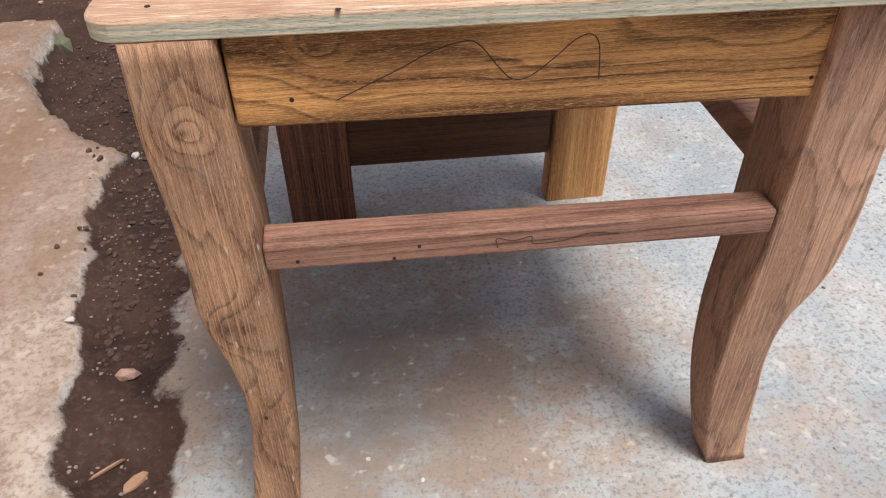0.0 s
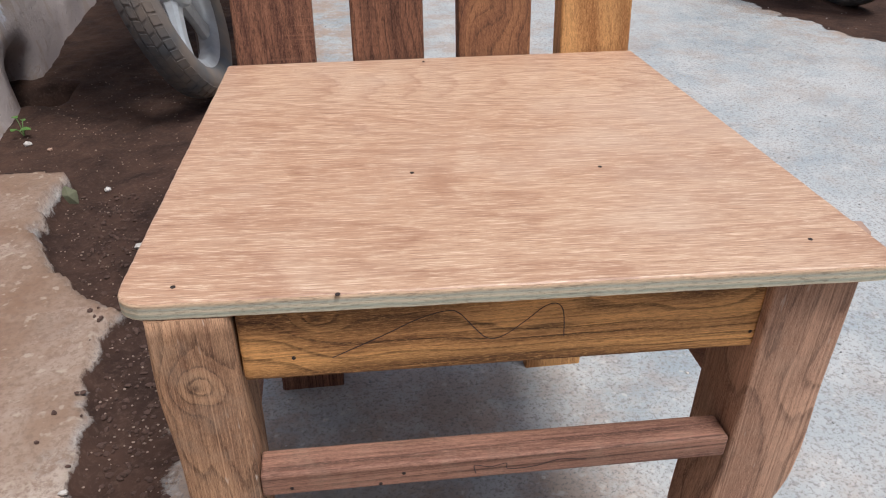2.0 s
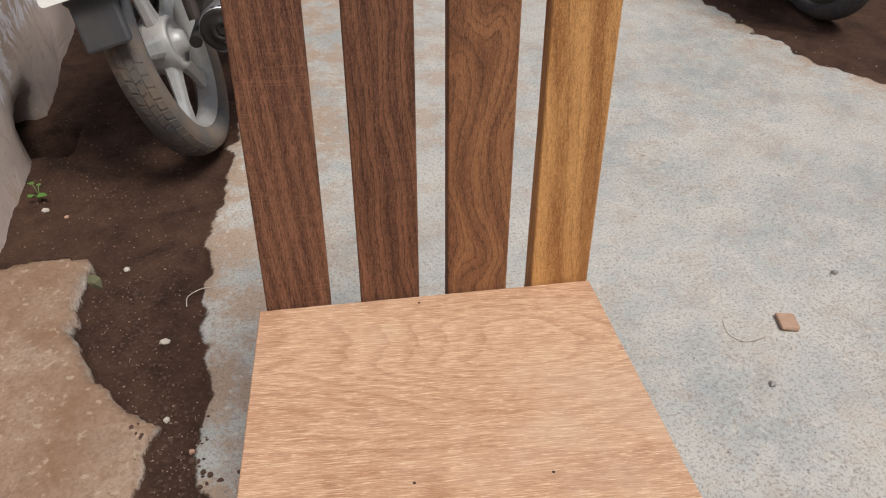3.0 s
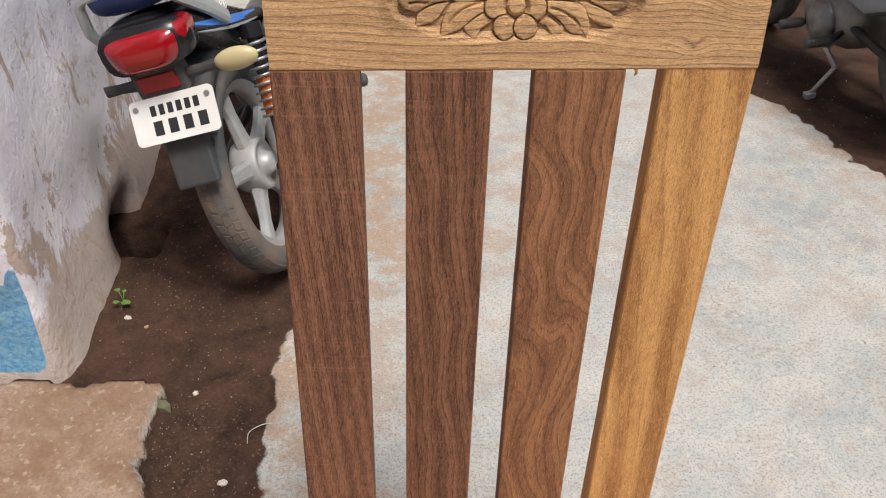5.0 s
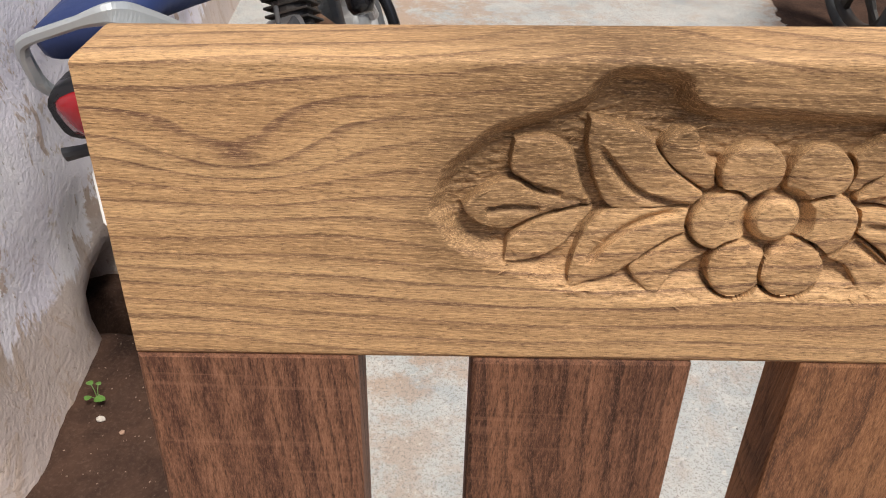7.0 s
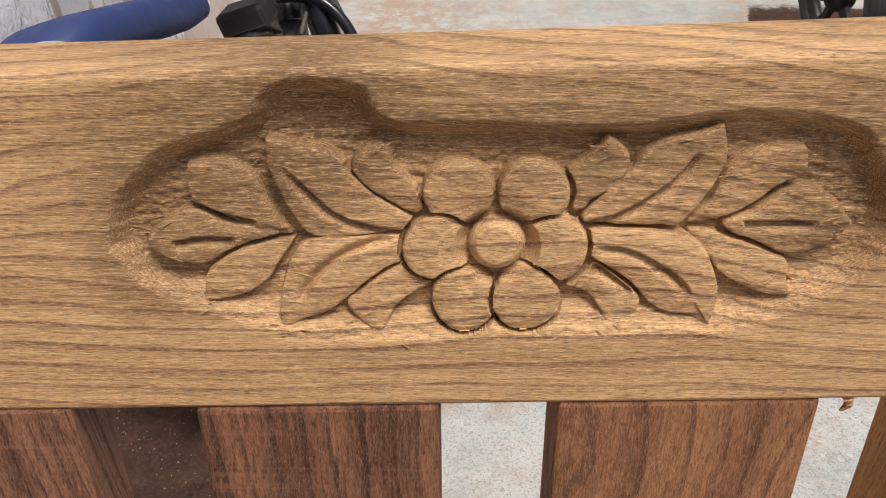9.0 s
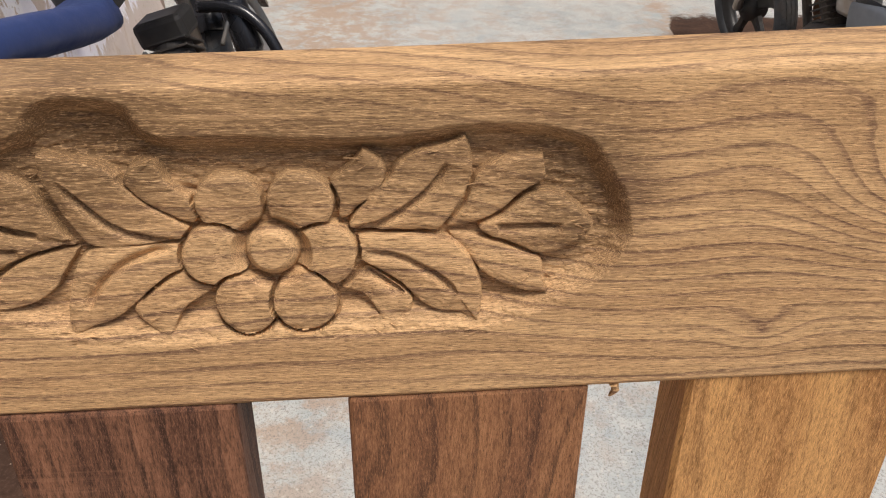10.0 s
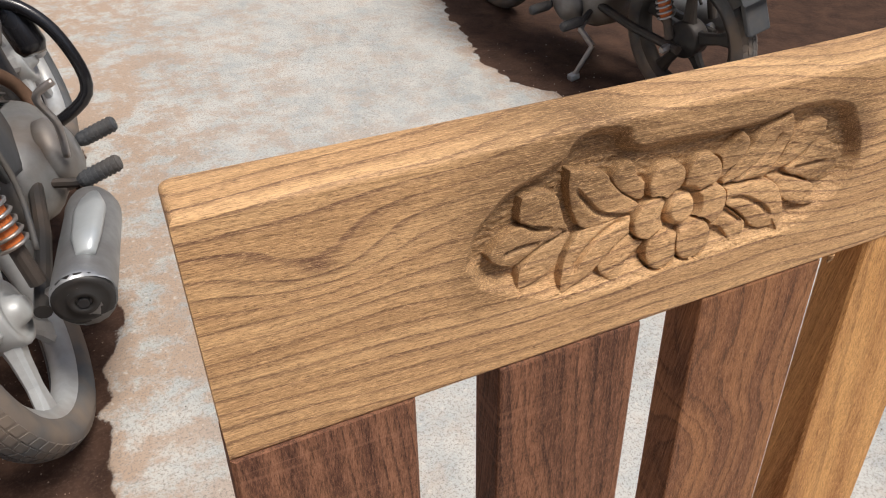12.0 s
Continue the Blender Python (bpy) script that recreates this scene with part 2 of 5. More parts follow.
def ply_top():
    k = Nodes("plywood_face")
    p = k.map(k.coord, rot=(0, 0, radians(3)))
    low = k.noise(k.map(p, (1.3, 9.0, 1)), 1.0, 2.5, 0.5, 0.3)
    field = k.math("ADD", k.math("MULTIPLY", low, 9.0), k.math("MULTIPLY", k.sep(p)[1], 16.0))
    g = k.math("POWER", 2.718, k.math("MULTIPLY", k.math("POWER", k.length(k.coord, (0.11, 0.1, 0.449), (5, 11, 1)), 2.0), -1.0))
    rings = k.math("FRACT", k.math("ADD", field, k.math("MULTIPLY", g, 6.0)))
    dash = k.noise(k.map(p, (55, 1300, 1)), 1.0, 3.0, 0.7)
    dash2 = k.noise(k.map(p, (22, 420, 1)), 1.0, 3.0, 0.65)
    patch = k.noise(p, 5.5, 3.0, 0.6)
    col = k.mix(k.ramp(low, [(0.3, 0.0), (0.7, 1.0)]), (0.46, 0.262, 0.155), (0.54, 0.352, 0.225))
    col = k.mix(k.ramp(rings, [(0.0, 0.0), (0.6, 0.1), (0.92, 0.5), (1.0, 0.0)]), col, (0.31, 0.145, 0.08))
    col = k.mix(k.ramp(dash, [(0.54, 0.0), (0.64, 0.8)]), col, (0.78, 0.6, 0.42))
    col = k.mix(k.ramp(dash, [(0.35, 0.8), (0.46, 0.0)]), col, (0.25, 0.125, 0.07))
    col = k.mix(k.ramp(dash2, [(0.33, 0.5), (0.47, 0.0)]), col, (0.36, 0.19, 0.115))
    col = k.mix(k.ramp(patch, [(0.5, 0.0), (0.7, 0.4)]), col, (0.6, 0.46, 0.34))
    shiny = k.ramp(patch, [(0.35, 0.4), (0.7, 0.56)])
    return k.done(col, shiny, bump=dash, strength=0.3, dist=0.0006, Specular_IOR_Level=0.4)


def ply_edge():
    k = Nodes("plywood_edge")
    x, y, z = k.sep(k.coord)
    wob = k.math("MULTIPLY", k.noise(k.coord, 18, 3.0), 0.0025)
    f = k.math("MULTIPLY", k.math("SUBTRACT", k.math("ADD", z, wob), 0.4365), 78.0)
    col = k.ramp(f, [(0.0, (0.3, 0.24, 0.17)), (0.2, (0.55, 0.47, 0.33)), (0.36, (0.34, 0.36, 0.28)), (0.52, (0.62, 0.52, 0.36)),
                     (0.7, (0.4, 0.4, 0.32)), (0.86, (0.6, 0.44, 0.28)), (1.0, (0.6, 0.38, 0.24))])
    n = k.noise(k.map(k.coord, (160, 160, 900)), 1.0, 3.0, 0.7)
    col = k.mix(k.ramp(n, [(0.3, 0.6), (0.5, 0.0)]), col, (0.16, 0.12, 0.08))
    return k.done(col, 0.8, bump=n, strength=0.6, dist=0.001)


M_ply, M_edge = ply_top(), ply_edge()
M_pencil = plain("pencil", (0.035, 0.02, 0.018), 0.6)
M_nail = plain("nail_hole", (0.03, 0.018, 0.014), 0.9)


def ground_material():
    k = Nodes("ground")
    dirt, slab, dust = k.attr("dirt"), k.attr("slab"), k.attr("dust")
    n_big = k.noise(k.coord, 2.2, 4.0, 0.6)
    n_mid = k.noise(k.coord, 9.0, 6.0, 0.68, 0.4)
    n_fine = k.noise(k.coord, 130, 4.0, 0.7)
    n_blot = k.noise(k.map(k.coord, loc=(4, 7, 0)), 6.0, 6.0, 0.72, 0.3)
    con = k.mix(k.ramp(n_big, [(0.35, 0.0), (0.65, 1.0)]), (0.32, 0.342, 0.338), (0.465, 0.465, 0.44))
    con = k.mix(k.ramp(n_mid, [(0.42, 0.0), (0.64, 0.8)]), con, (0.485, 0.47, 0.435))
    con = k.mix(k.ramp(n_blot, [(0.50, 0.0), (0.64, 0.45)]), con, (0.27, 0.315, 0.335))
    rust = k.math("MULTIPLY", k.ramp(k.math("ADD", k.noise(k.map(k.coord, loc=(1, 3, 0)), 7.0, 6.0, 0.75), k.math("MULTIPLY", dust, 0.09)), [(0.49, 0.0), (0.62, 1.0)]), k.math("ADD", k.math("MULTIPLY", dust, 0.85), 0.3), True)
    con = k.mix(k.math("MULTIPLY", rust, 0.8), con, (0.36, 0.245, 0.165))
    # shade under the chair, painted into the concrete together with some earthy dirt
    shade_film = k.math("MULTIPLY", k.attr("shade_grime"), k.ramp(k.noise(k.map(k.coord, loc=(2, 5, 0)), 8.0, 6.0, 0.72, 0.4), [(0.3, 0.45), (0.62, 1.0)]), True)
    con = k.mix(k.math("MULTIPLY", shade_film, 0.8), con, k.mix(n_mid, (0.12, 0.1, 0.083), (0.16, 0.112, 0.078)))
    speck = k.voronoi(k.coord, 95)
    con = k.mix(k.ramp(speck, [(0.07, 0.75), (0.15, 0.0)]), con, (0.25, 0.23, 0.21))
    con = k.mix(k.ramp(n_fine, [(0.38, 0.55), (0.5, 0.0)]), con, (0.2, 0.18, 0.16))
    con = k.mix(k.ramp(k.noise(k.coord, 260, 3.0, 0.7), [(0.34, 0.6), (0.46, 0.0)]), con, (0.18, 0.16, 0.145))
    con = k.mix(k.ramp(k.voronoi(k.coord, 42), [(0.05, 0.6), (0.09, 0.0)]), con, (0.16, 0.135, 0.115))
    con = k.mix(k.ramp(k.noise(k.coord, 60, 2.0), [(0.62, 0.0), (0.72, 0.5)]), con, (0.58, 0.54, 0.48))
    # raised slab beside the wall
    sl = k.mix(k.ramp(n_mid, [(0.38, 0.0), (0.62, 1.0)]), (0.36, 0.27, 0.2), (0.47, 0.385, 0.31))
    sl = k.mix(k.ramp(n_blot, [(0.54, 0.0), (0.66, 0.6)]), sl, (0.2, 0.125, 0.082))
    sl = k.mix(k.ramp(k.noise(k.map(k.coord, loc=(9, 2, 0)), 11.0, 5.0, 0.7), [(0.56, 0.0), (0.66, 0.55)]), sl, (0.3, 0.29, 0.255))
    sl = k.mix(k.math("MULTIPLY", dust, k.ramp(n_mid, [(0.34, 1.0), (0.62, 0.6)])), sl, (0.215, 0.13, 0.082))
    sl = k.mix(k.ramp(n_fine, [(0.38, 0.55), (0.52, 0.0)]), sl, (0.17, 0.11, 0.075))
    sl = k.mix(k.ramp(k.noise(k.coord, 28, 5.0, 0.75), [(0.54, 0.0), (0.64, 0.6)]), sl, (0.2, 0.125, 0.085))
    sl = k.mix(k.ramp(k.noise(k.coord, 60, 2.0), [(0.6, 0.0), (0.7, 0.5)]), sl, (0.45, 0.37, 0.28))
    # damp earth
    so = k.mix(k.ramp(n_mid, [(0.35, 0.0), (0.65, 1.0)]), (0.025, 0.013, 0.009), (0.066, 0.035, 0.023))
    so = k.mix(k.ramp(n_fine, [(0.5, 0.0), (0.7, 0.5)]), so, (0.11, 0.068, 0.047))
    so = k.mix(k.ramp(k.voronoi(k.coord, 60), [(0.05, 0.7), (0.16, 0.0)]), so, (0.04, 0.022, 0.017))
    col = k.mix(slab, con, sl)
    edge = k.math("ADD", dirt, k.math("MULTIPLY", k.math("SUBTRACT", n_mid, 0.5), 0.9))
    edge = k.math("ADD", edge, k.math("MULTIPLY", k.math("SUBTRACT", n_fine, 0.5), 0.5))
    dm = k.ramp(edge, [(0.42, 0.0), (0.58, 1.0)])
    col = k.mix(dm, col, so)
    h = k.math("MULTIPLY", n_fine, 0.45)
    h = k.math("ADD", h, k.math("MULTIPLY", k.math("MULTIPLY", dm, k.noise(k.coord, 45, 4.0)), 1.6))
    ro = k.mix(dm, k.ramp(n_blot, [(0.4, 0.85), (0.62, 0.62)]), (0.82, 0.82, 0.82))
    return k.done(col, ro, bump=h, strength=0.5, dist=0.003, Specular_IOR_Level=0.2)


def wall_material():
    k = Nodes("old_plaster")
    x, y, z = k.sep(k.coord)
    n = k.noise(k.coord, 3.6, 6.0, 0.7, 0.5)
    m = k.noise(k.map(k.coord, (1, 1, 0.5)), 9.0, 6.0, 0.72, 0.6)
    f = k.noise(k.coord, 70, 4.0, 0.7)
    col = k.mix(k.ramp(n, [(0.35, 0.0), (0.65, 1.0)]), (0.74, 0.71, 0.8), (0.86, 0.84, 0.87))
    col = k.mix(k.ramp(m, [(0.56, 0.0), (0.59, 0.8)]), col, (0.44, 0.32, 0.24))
    col = k.mix(k.ramp(k.noise(k.map(k.coord, loc=(5, 1, 2)), 14.0, 5.0, 0.7), [(0.6, 0.0), (0.68, 0.7)]), col, (0.5, 0.4, 0.3))
    low = k.math("ADD", k.math("MULTIPLY", z, 2.4), k.math("MULTIPLY", m, -0.9))
    col = k.mix(k.ramp(low, [(-0.25, 0.8), (0.06, 0.0)]), col, (0.5, 0.4, 0.33))
    col = k.mix(k.ramp(f, [(0.3, 0.6), (0.38, 0.0)]), col, (0.22, 0.17, 0.13))
    col = k.mix(k.ramp(k.attr("blue"), [(0.45, 0.0), (0.55, 0.9)]), col, k.mix(k.ramp(f, [(0.4, 0.0), (0.6, 1.0)]), (0.05, 0.26, 0.5), (0.16, 0.4, 0.58)))
    col = k.mix(k.ramp(k.math("MULTIPLY", k.attr("blue"), m), [(0.52, 0.0), (0.58, 1.0)]), col, (0.45, 0.33, 0.24))
    # the hollow's shade is put into the colour as near black
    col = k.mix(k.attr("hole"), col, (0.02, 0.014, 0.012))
    return k.done(col, 0.9, bump=k.math("ADD", k.math("MULTIPLY", m, 1.5), k.math("MULTIPLY", f, 0.7)), strength=0.7, dist=0.008)


M_ground, M_wall = ground_material(), wall_material()
M_yard = plain("weathered_plaster", (0.4, 0.34, 0.29), 0.9, 0, 0.5, 12, (0.28, 0.22, 0.17), 0.5)


# ---- mesh helpers ----
def mesh_object(name, bm, materials, smooth=False):
    me = bpy.data.meshes.new(name)
    bmesh.ops.recalc_face_normals(bm, faces=bm.faces)
    bm.to_mesh(me)
    bm.free()
    for m in materials if isinstance(materials, (list, tuple)) else [materials]:
        me.materials.append(m)
    if smooth:
        me.shade_smooth()
    return new(name, me)


def thing(name, at, label, category, group="", matrix=None):
    ob = new(name)
    ob.matrix_world = matrix if matrix is not None else Matrix.Translation(at)
    return tagged(ob, label, category, group)


def part(name, bm, material, parent, label="", smooth=False, shift=None):
    """Links a bmesh as one mesh under a thing or part; shift: the origin to be taken from its vertices."""
    if shift is not None:
        bmesh.ops.translate(bm, verts=bm.verts, vec=-Vector(shift))
    ob = mesh_object(name, bm, material, smooth)
    ob.parent = parent
    return tagged(ob, label)


def box(bm, lo, hi, bevel=0.0, segments=2):
    c = [(a + b) / 2 for a, b in zip(lo, hi)]
    s = [b - a for a, b in zip(lo, hi)]
    r = bmesh.ops.create_cube(bm, size=1, matrix=Matrix.LocRotScale(c, None, s))
    if bevel:
        es = list({e for v in r["verts"] for e in v.link_edges})
        bmesh.ops.bevel(bm, geom=es, offset=bevel, segments=segments, affect="EDGES", profile=0.5)
    return bm


def loft(bm, rings, caps=True):
    """Skin closed rings of equal length."""
    vs = [[bm.verts.new(p) for p in r] for r in rings]
    n = len(vs[0])
    for a, b in zip(vs, vs[1:]):
        for i in range(n):
            bm.faces.new((a[i], a[(i + 1) % n], b[(i + 1) % n], b[i]))
    if caps:
        bm.faces.new(vs[0][::-1])
        bm.faces.new(vs[-1])
    return bm


def tube(bm, pts, radius, sides=10, caps=True):
    """A round bar along points; radius a number or one for each point."""
    pts = [Vector(p) for p in pts]
    rad = radius if isinstance(radius, (list, tuple)) else [radius] * len(pts)
    rings, ref = [], None
    for i, p in enumerate(pts):
        d = (pts[min(i + 1, len(pts) - 1)] - pts[max(i - 1, 0)]).normalized()
        if ref is None:
            ref = d.orthogonal()
        ref = (ref - d * ref.dot(d)).normalized()
        o = d.cross(ref)
        rings.append([p + (ref * math.cos(a) + o * math.sin(a)) * rad[i] for a in (2 * math.pi * j / sides for j in range(sides))])
    return loft(bm, rings, caps)


def curve(pts, steps=8):
    """Catmull-Rom through points."""
    pts = [Vector(p) for p in pts]
    out = []
    for i in range(len(pts) - 1):
        p0, p1, p2, p3 = pts[max(i - 1, 0)], pts[i], pts[i + 1], pts[min(i + 2, len(pts) - 1)]
        for j in range(steps):
            t = j / steps
            out.append(0.5 * ((2 * p1) + (p2 - p0) * t + (2 * p0 - 5 * p1 + 4 * p2 - p3) * t * t + (3 * p1 - p0 - 3 * p2 + p3) * t ** 3))
    return out + [pts[-1]]


def lathe(bm, profile, centre, axis="x", steps=40, closed=True):
    """Turns (radius, along) pairs about an axis through centre."""
    c = Vector(centre)
    rings = []
    for i in range(steps):
        a = 2 * math.pi * i / steps
        ring = []
        for r, l in profile:
            if axis == "x":
                ring.append(bm.verts.new(c + Vector((l, r * math.cos(a), r * math.sin(a)))))
            elif axis == "y":
                ring.append(bm.verts.new(c + Vector((r * math.cos(a), l, r * math.sin(a)))))
            else:
                ring.append(bm.verts.new(c + Vector((r * math.cos(a), r * math.sin(a), l))))
        rings.append(ring)
    n = len(profile)
    for i in range(steps):
        a, b = rings[i], rings[(i + 1) % steps]
        for j in range(n if closed else n - 1):
            bm.faces.new((a[j], b[j], b[(j + 1) % n], a[(j + 1) % n]))
    return bm


def board(name, parent, corners, thick, material, bevel=0.0015, label="", cuts=0):
    """A board: its front face's corners (bottom left, bottom right, top right, top left) and a thickness to the back."""
    bm = bmesh.new()
    p = [Vector(c) for c in corners]
    n = (p[1] - p[0]).cross(p[3] - p[0]).normalized()
    back = -n * thick
    rows = []
    for i in range(cuts + 2):
        t = i / (cuts + 1)
        a, b = p[0].lerp(p[3], t), p[1].lerp(p[2], t)
        rows.append([a, b, b + back, a + back])
    loft(bm, rows)
    bmesh.ops.bevel(bm, geom=[e for e in bm.edges], offset=bevel, segments=2, affect="EDGES", profile=0.5) if not cuts else None
    return part(name, bm, material, parent, label, shift=BASE)


# ---- ground ----
def smooth(x, a, b):
    t = np.clip((x - a) / (b - a), 0, 1)
    return t * t * (3 - 2 * t)


def wobble(x, y, s, seed):
    """A cheap smooth noise over the plan, about -1 to 1."""
    r = np.random.RandomState(seed)
    out = np.zeros_like(x)
    for i in range(7):
        a, f, ph = r.uniform(0, 6.28), s * (1.0 + 0.75 * i), r.uniform(0, 6.28)
        out += np.sin((x * math.cos(a) + y * math.sin(a)) * f + ph + 1.3 * np.sin((x * math.sin(a) - y * math.cos(a)) * f * 0.6 + ph)) / (1 + 0.7 * i)
    return out / 2.6


def ground_fields(x, y):
    """How far a place is damp earth, raised slab and dusty concrete, its height, and the chair's shade painted in with
    dirt.
    """
    w = wobble(x, y, 22, 4) * 0.022
    left = np.interp(y, [0.2, 0.8, 1.2, 1.4, 1.7, 1.8, 1.95, 2.15, 2.2], [0.46, 0.41, 0.365, 0.33, 0.31, 0.22, 0.13, 0.13, 0.12])
    right = np.interp(y, [0.2, 1.0, 1.3, 1.45, 1.65, 1.8, 2.0, 2.35, 2.6, 3.0, 4.0], [0.44, 0.44, 0.46, 0.43, 0.40, 0.40, 0.38, 0.37, 0.40, 0.46, 0.44])
    slab = smooth(left + w - x, -0.006, 0.006) * (y < 2.172 + 0.012 * np.sin(x * 30)) * 1.0
    strip = smooth(x - left - w, -0.02, 0.02) * smooth(right + w * 1.3 - x, -0.03, 0.03) * smooth(4.6 - y, 0, 0.8)
    strip = np.where(y > 2.172, smooth(right + w * 1.3 - x, -0.03, 0.03) * smooth(4.6 - y, 0, 0.8), strip)
    fade = smooth(y, 0.75, 1.2)
    strip = strip * (0.35 + 0.65 * fade)
    edge2 = np.interp(y, [2.6, 2.96, 3.23, 3.45, 3.6, 3.81, 4.08, 5.2], [2.75, 2.415, 2.305, 2.295, 2.24, 2.1, 2.08, 2.3])
    wet2 = smooth(x - edge2 - w * 2.0, -0.03, 0.03) * smooth(y, 2.55, 2.95) * smooth(5.6 - y, 0, 0.5) * smooth(5.5 - x, 0, 0.8)
    dirt = np.maximum(strip, wet2 * 0.95)
    dust = np.exp(-np.abs(x - right) / 0.28) * (x > left)
    dust = np.maximum(dust, 0.9 * np.exp(-np.abs(x - edge2) / 0.12) * (y > 2.6))
    dust = np.maximum(dust, np.exp(-((x - 0.72) ** 2 / 0.14 + (y - 1.15) ** 2 / 0.12)) * 0.85)
    # dirt and the chair's own shade, as one dark blob below the seat
    shade_grime = np.exp(-(((x - 0.62) / 0.2) ** 2 + ((y - 1.24) / 0.2) ** 2)) * (x > left)
    dust = np.maximum(dust, 1.1 * np.exp(-np.clip(x - right, 0, 9) / 0.6) * smooth(y, 2.2, 2.7) * (x > right))
    dust = np.where(slab > 0.5, smooth(y, 1.2, 1.6), dust)
    high = slab * (0.006 + 0.034 * smooth(y, 1.25, 2.05))
    high = high - 0.012 * strip * fade * (1 - slab) + 0.007 * strip * wobble(x, y, 40, 9) + 0.003 * wobble(x, y, 5, 12) * (x > 1.3)
    pit = np.exp(-(((x + 0.11) / 0.066) ** 8 + ((y - 2.77) / 0.066) ** 8))
    high = high - 0.55 * pit
    return dirt, slab, dust, high, shade_grime


def grid_axis(lo, hi, step, far):
    near = list(np.arange(lo, hi, step))
    s, a, b = step * 2, lo, hi
    left, right = [], [hi]
    while a > -far:
        a -= s
        left.append(a)
        s *= 1.6
    s = step * 2
    while b < far:
        b += s
        right.append(b)
        s *= 1.6
    return np.array(left[::-1] + near + right)


def build_ground():
    xs, ys = grid_axis(-0.35, 2.9, 0.0125, 60), grid_axis(0.7, 4.9, 0.0125, 60)
    gx, gy = np.meshgrid(xs, ys)
    dirt, slab, dust, high, shade_grime = ground_fields(gx, gy)
    near = (np.abs(gx) < 8) & (np.abs(gy) < 8)
    high = np.where(near, high, 0)
    n, m = len(xs), len(ys)
    verts = np.stack([gx, gy, high], -1).reshape(-1, 3)
    i = np.arange(n * m).reshape(m, n)
    faces = np.stack([i[:-1, :-1], i[:-1, 1:], i[1:, 1:], i[1:, :-1]], -1).reshape(-1, 4)
    me = bpy.data.meshes.new("ground")
    me.from_pydata(verts.tolist(), [], faces.tolist())
    for name, v in (("dirt", dirt), ("slab", slab), ("dust", dust), ("shade_grime", shade_grime)):
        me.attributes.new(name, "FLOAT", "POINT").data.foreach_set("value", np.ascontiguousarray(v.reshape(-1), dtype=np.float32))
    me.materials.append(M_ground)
    me.shade_smooth()
    return tagged(new("ground", me), "stained pale concrete yard with a strip of damp brown earth", "ground", kind="structure")


build_ground()


def height(x, y):
    return float(ground_fields(np.array([x]), np.array([y]))[3][0])


# ---- old wall ----
def build_wall():
    """A rough plastered wall: an end face with flaking blue paint, and a long side that runs back past the motorcycle."""
    bm = bmesh.new()
    blue_l, hole_shade_l = bm.verts.layers.float.new("blue"), bm.verts.layers.float.new("hole")
    # plan: along the end face, round the corner, along the side
    plan = []
    for i in range(14):
        plan.append((-1.2 + 1.03 * i / 13, 2.215))
    for a in range(1, 6):
        t = a / 6 * math.pi / 2
        plan.append((-0.17 + 0.05 * math.sin(t), 2.265 - 0.05 * math.cos(t)))
    for i in range(0, 75):
        t = i / 74
        plan.append((-0.118 - 0.085 * t * 3.2, 2.28 + 3.2 * t))
    hs = [-0.05 + 0.035 * i for i in range(40)] + [1.4 + 0.2 * i for i in range(8)]
    grid = []
    for j, z in enumerate(hs):
        row = []
        for i, (x, y) in enumerate(plan):
            side = smooth(np.array(y), 2.22, 2.3)
            nz = noise.fractal(Vector((x * 5, y * 5, z * 4)), 1.0, 2.0, 4) * 0.012 + noise.noise(Vector((x * 2, y * 2, z * 1.5))) * 0.014
            foot = 0.028 * max(0.0, 1 - z / 0.22)
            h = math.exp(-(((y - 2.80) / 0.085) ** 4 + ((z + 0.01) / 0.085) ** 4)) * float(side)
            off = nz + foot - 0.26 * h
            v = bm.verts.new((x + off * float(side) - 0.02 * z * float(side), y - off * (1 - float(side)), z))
            # mask for the shade painted inside the hollow
            v[hole_shade_l] = min(1.0, h * 1.6)
            v[blue_l] = float(1 - smooth(np.array(x), -0.152, -0.13)) * (1.0 if y < 2.23 else 0.0) * float(smooth(np.array(0.33 + 0.05 * math.sin(x * 40) - z), 0, 0.04)) * float(smooth(np.array(z), 0.02, 0.05))
            row.append(v)
        grid.append(row)
    for a, b in zip(grid, grid[1:]):
        for i in range(len(a) - 1):
            bm.faces.new((a[i], a[i + 1], b[i + 1], b[i]))
    # back and top close the body
    top = grid[-1]
    bl = [bm.verts.new((-1.2, 2.215, hs[-1])), bm.verts.new((-1.2, 5.48, hs[-1]))]
    bm.faces.new([*top, bl[1]])
    low = [bm.verts.new((-1.2, 2.215, hs[0])), bm.verts.new((-1.2, 5.48, hs[0]))]
    bm.faces.new([bl[0], bl[1], low[1], low[0]])
    bm.faces.new([bl[1], top[-1], grid[0][-1], low[1]])
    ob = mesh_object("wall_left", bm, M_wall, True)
    return tagged(ob, "old lavender plastered wall with flaking paint and a blue foot", "wall", kind="structure")


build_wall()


def unseen_wall(name, lo, hi):
    """A plain unseen wall that closes the yard, added to cut low sky light."""
    ob = mesh_object(name, box(bmesh.new(), lo, hi), M_yard)
    return tagged(ob, "unseen plain plaster wall added to cut low sky light", "wall", kind="structure")


# all four stand out of view, added to lower the sky's fill light
unseen_wall("unseen_wall_right", (6.2, -4.0, 0.0), (6.4, 9.0, 3.4))
unseen_wall("unseen_wall_far", (-1.6, 8.8, 0.0), (6.2, 9.0, 4.5))
unseen_wall("unseen_wall_behind", (-1.6, -4.2, 0.0), (6.4, -4.0, 2.6))
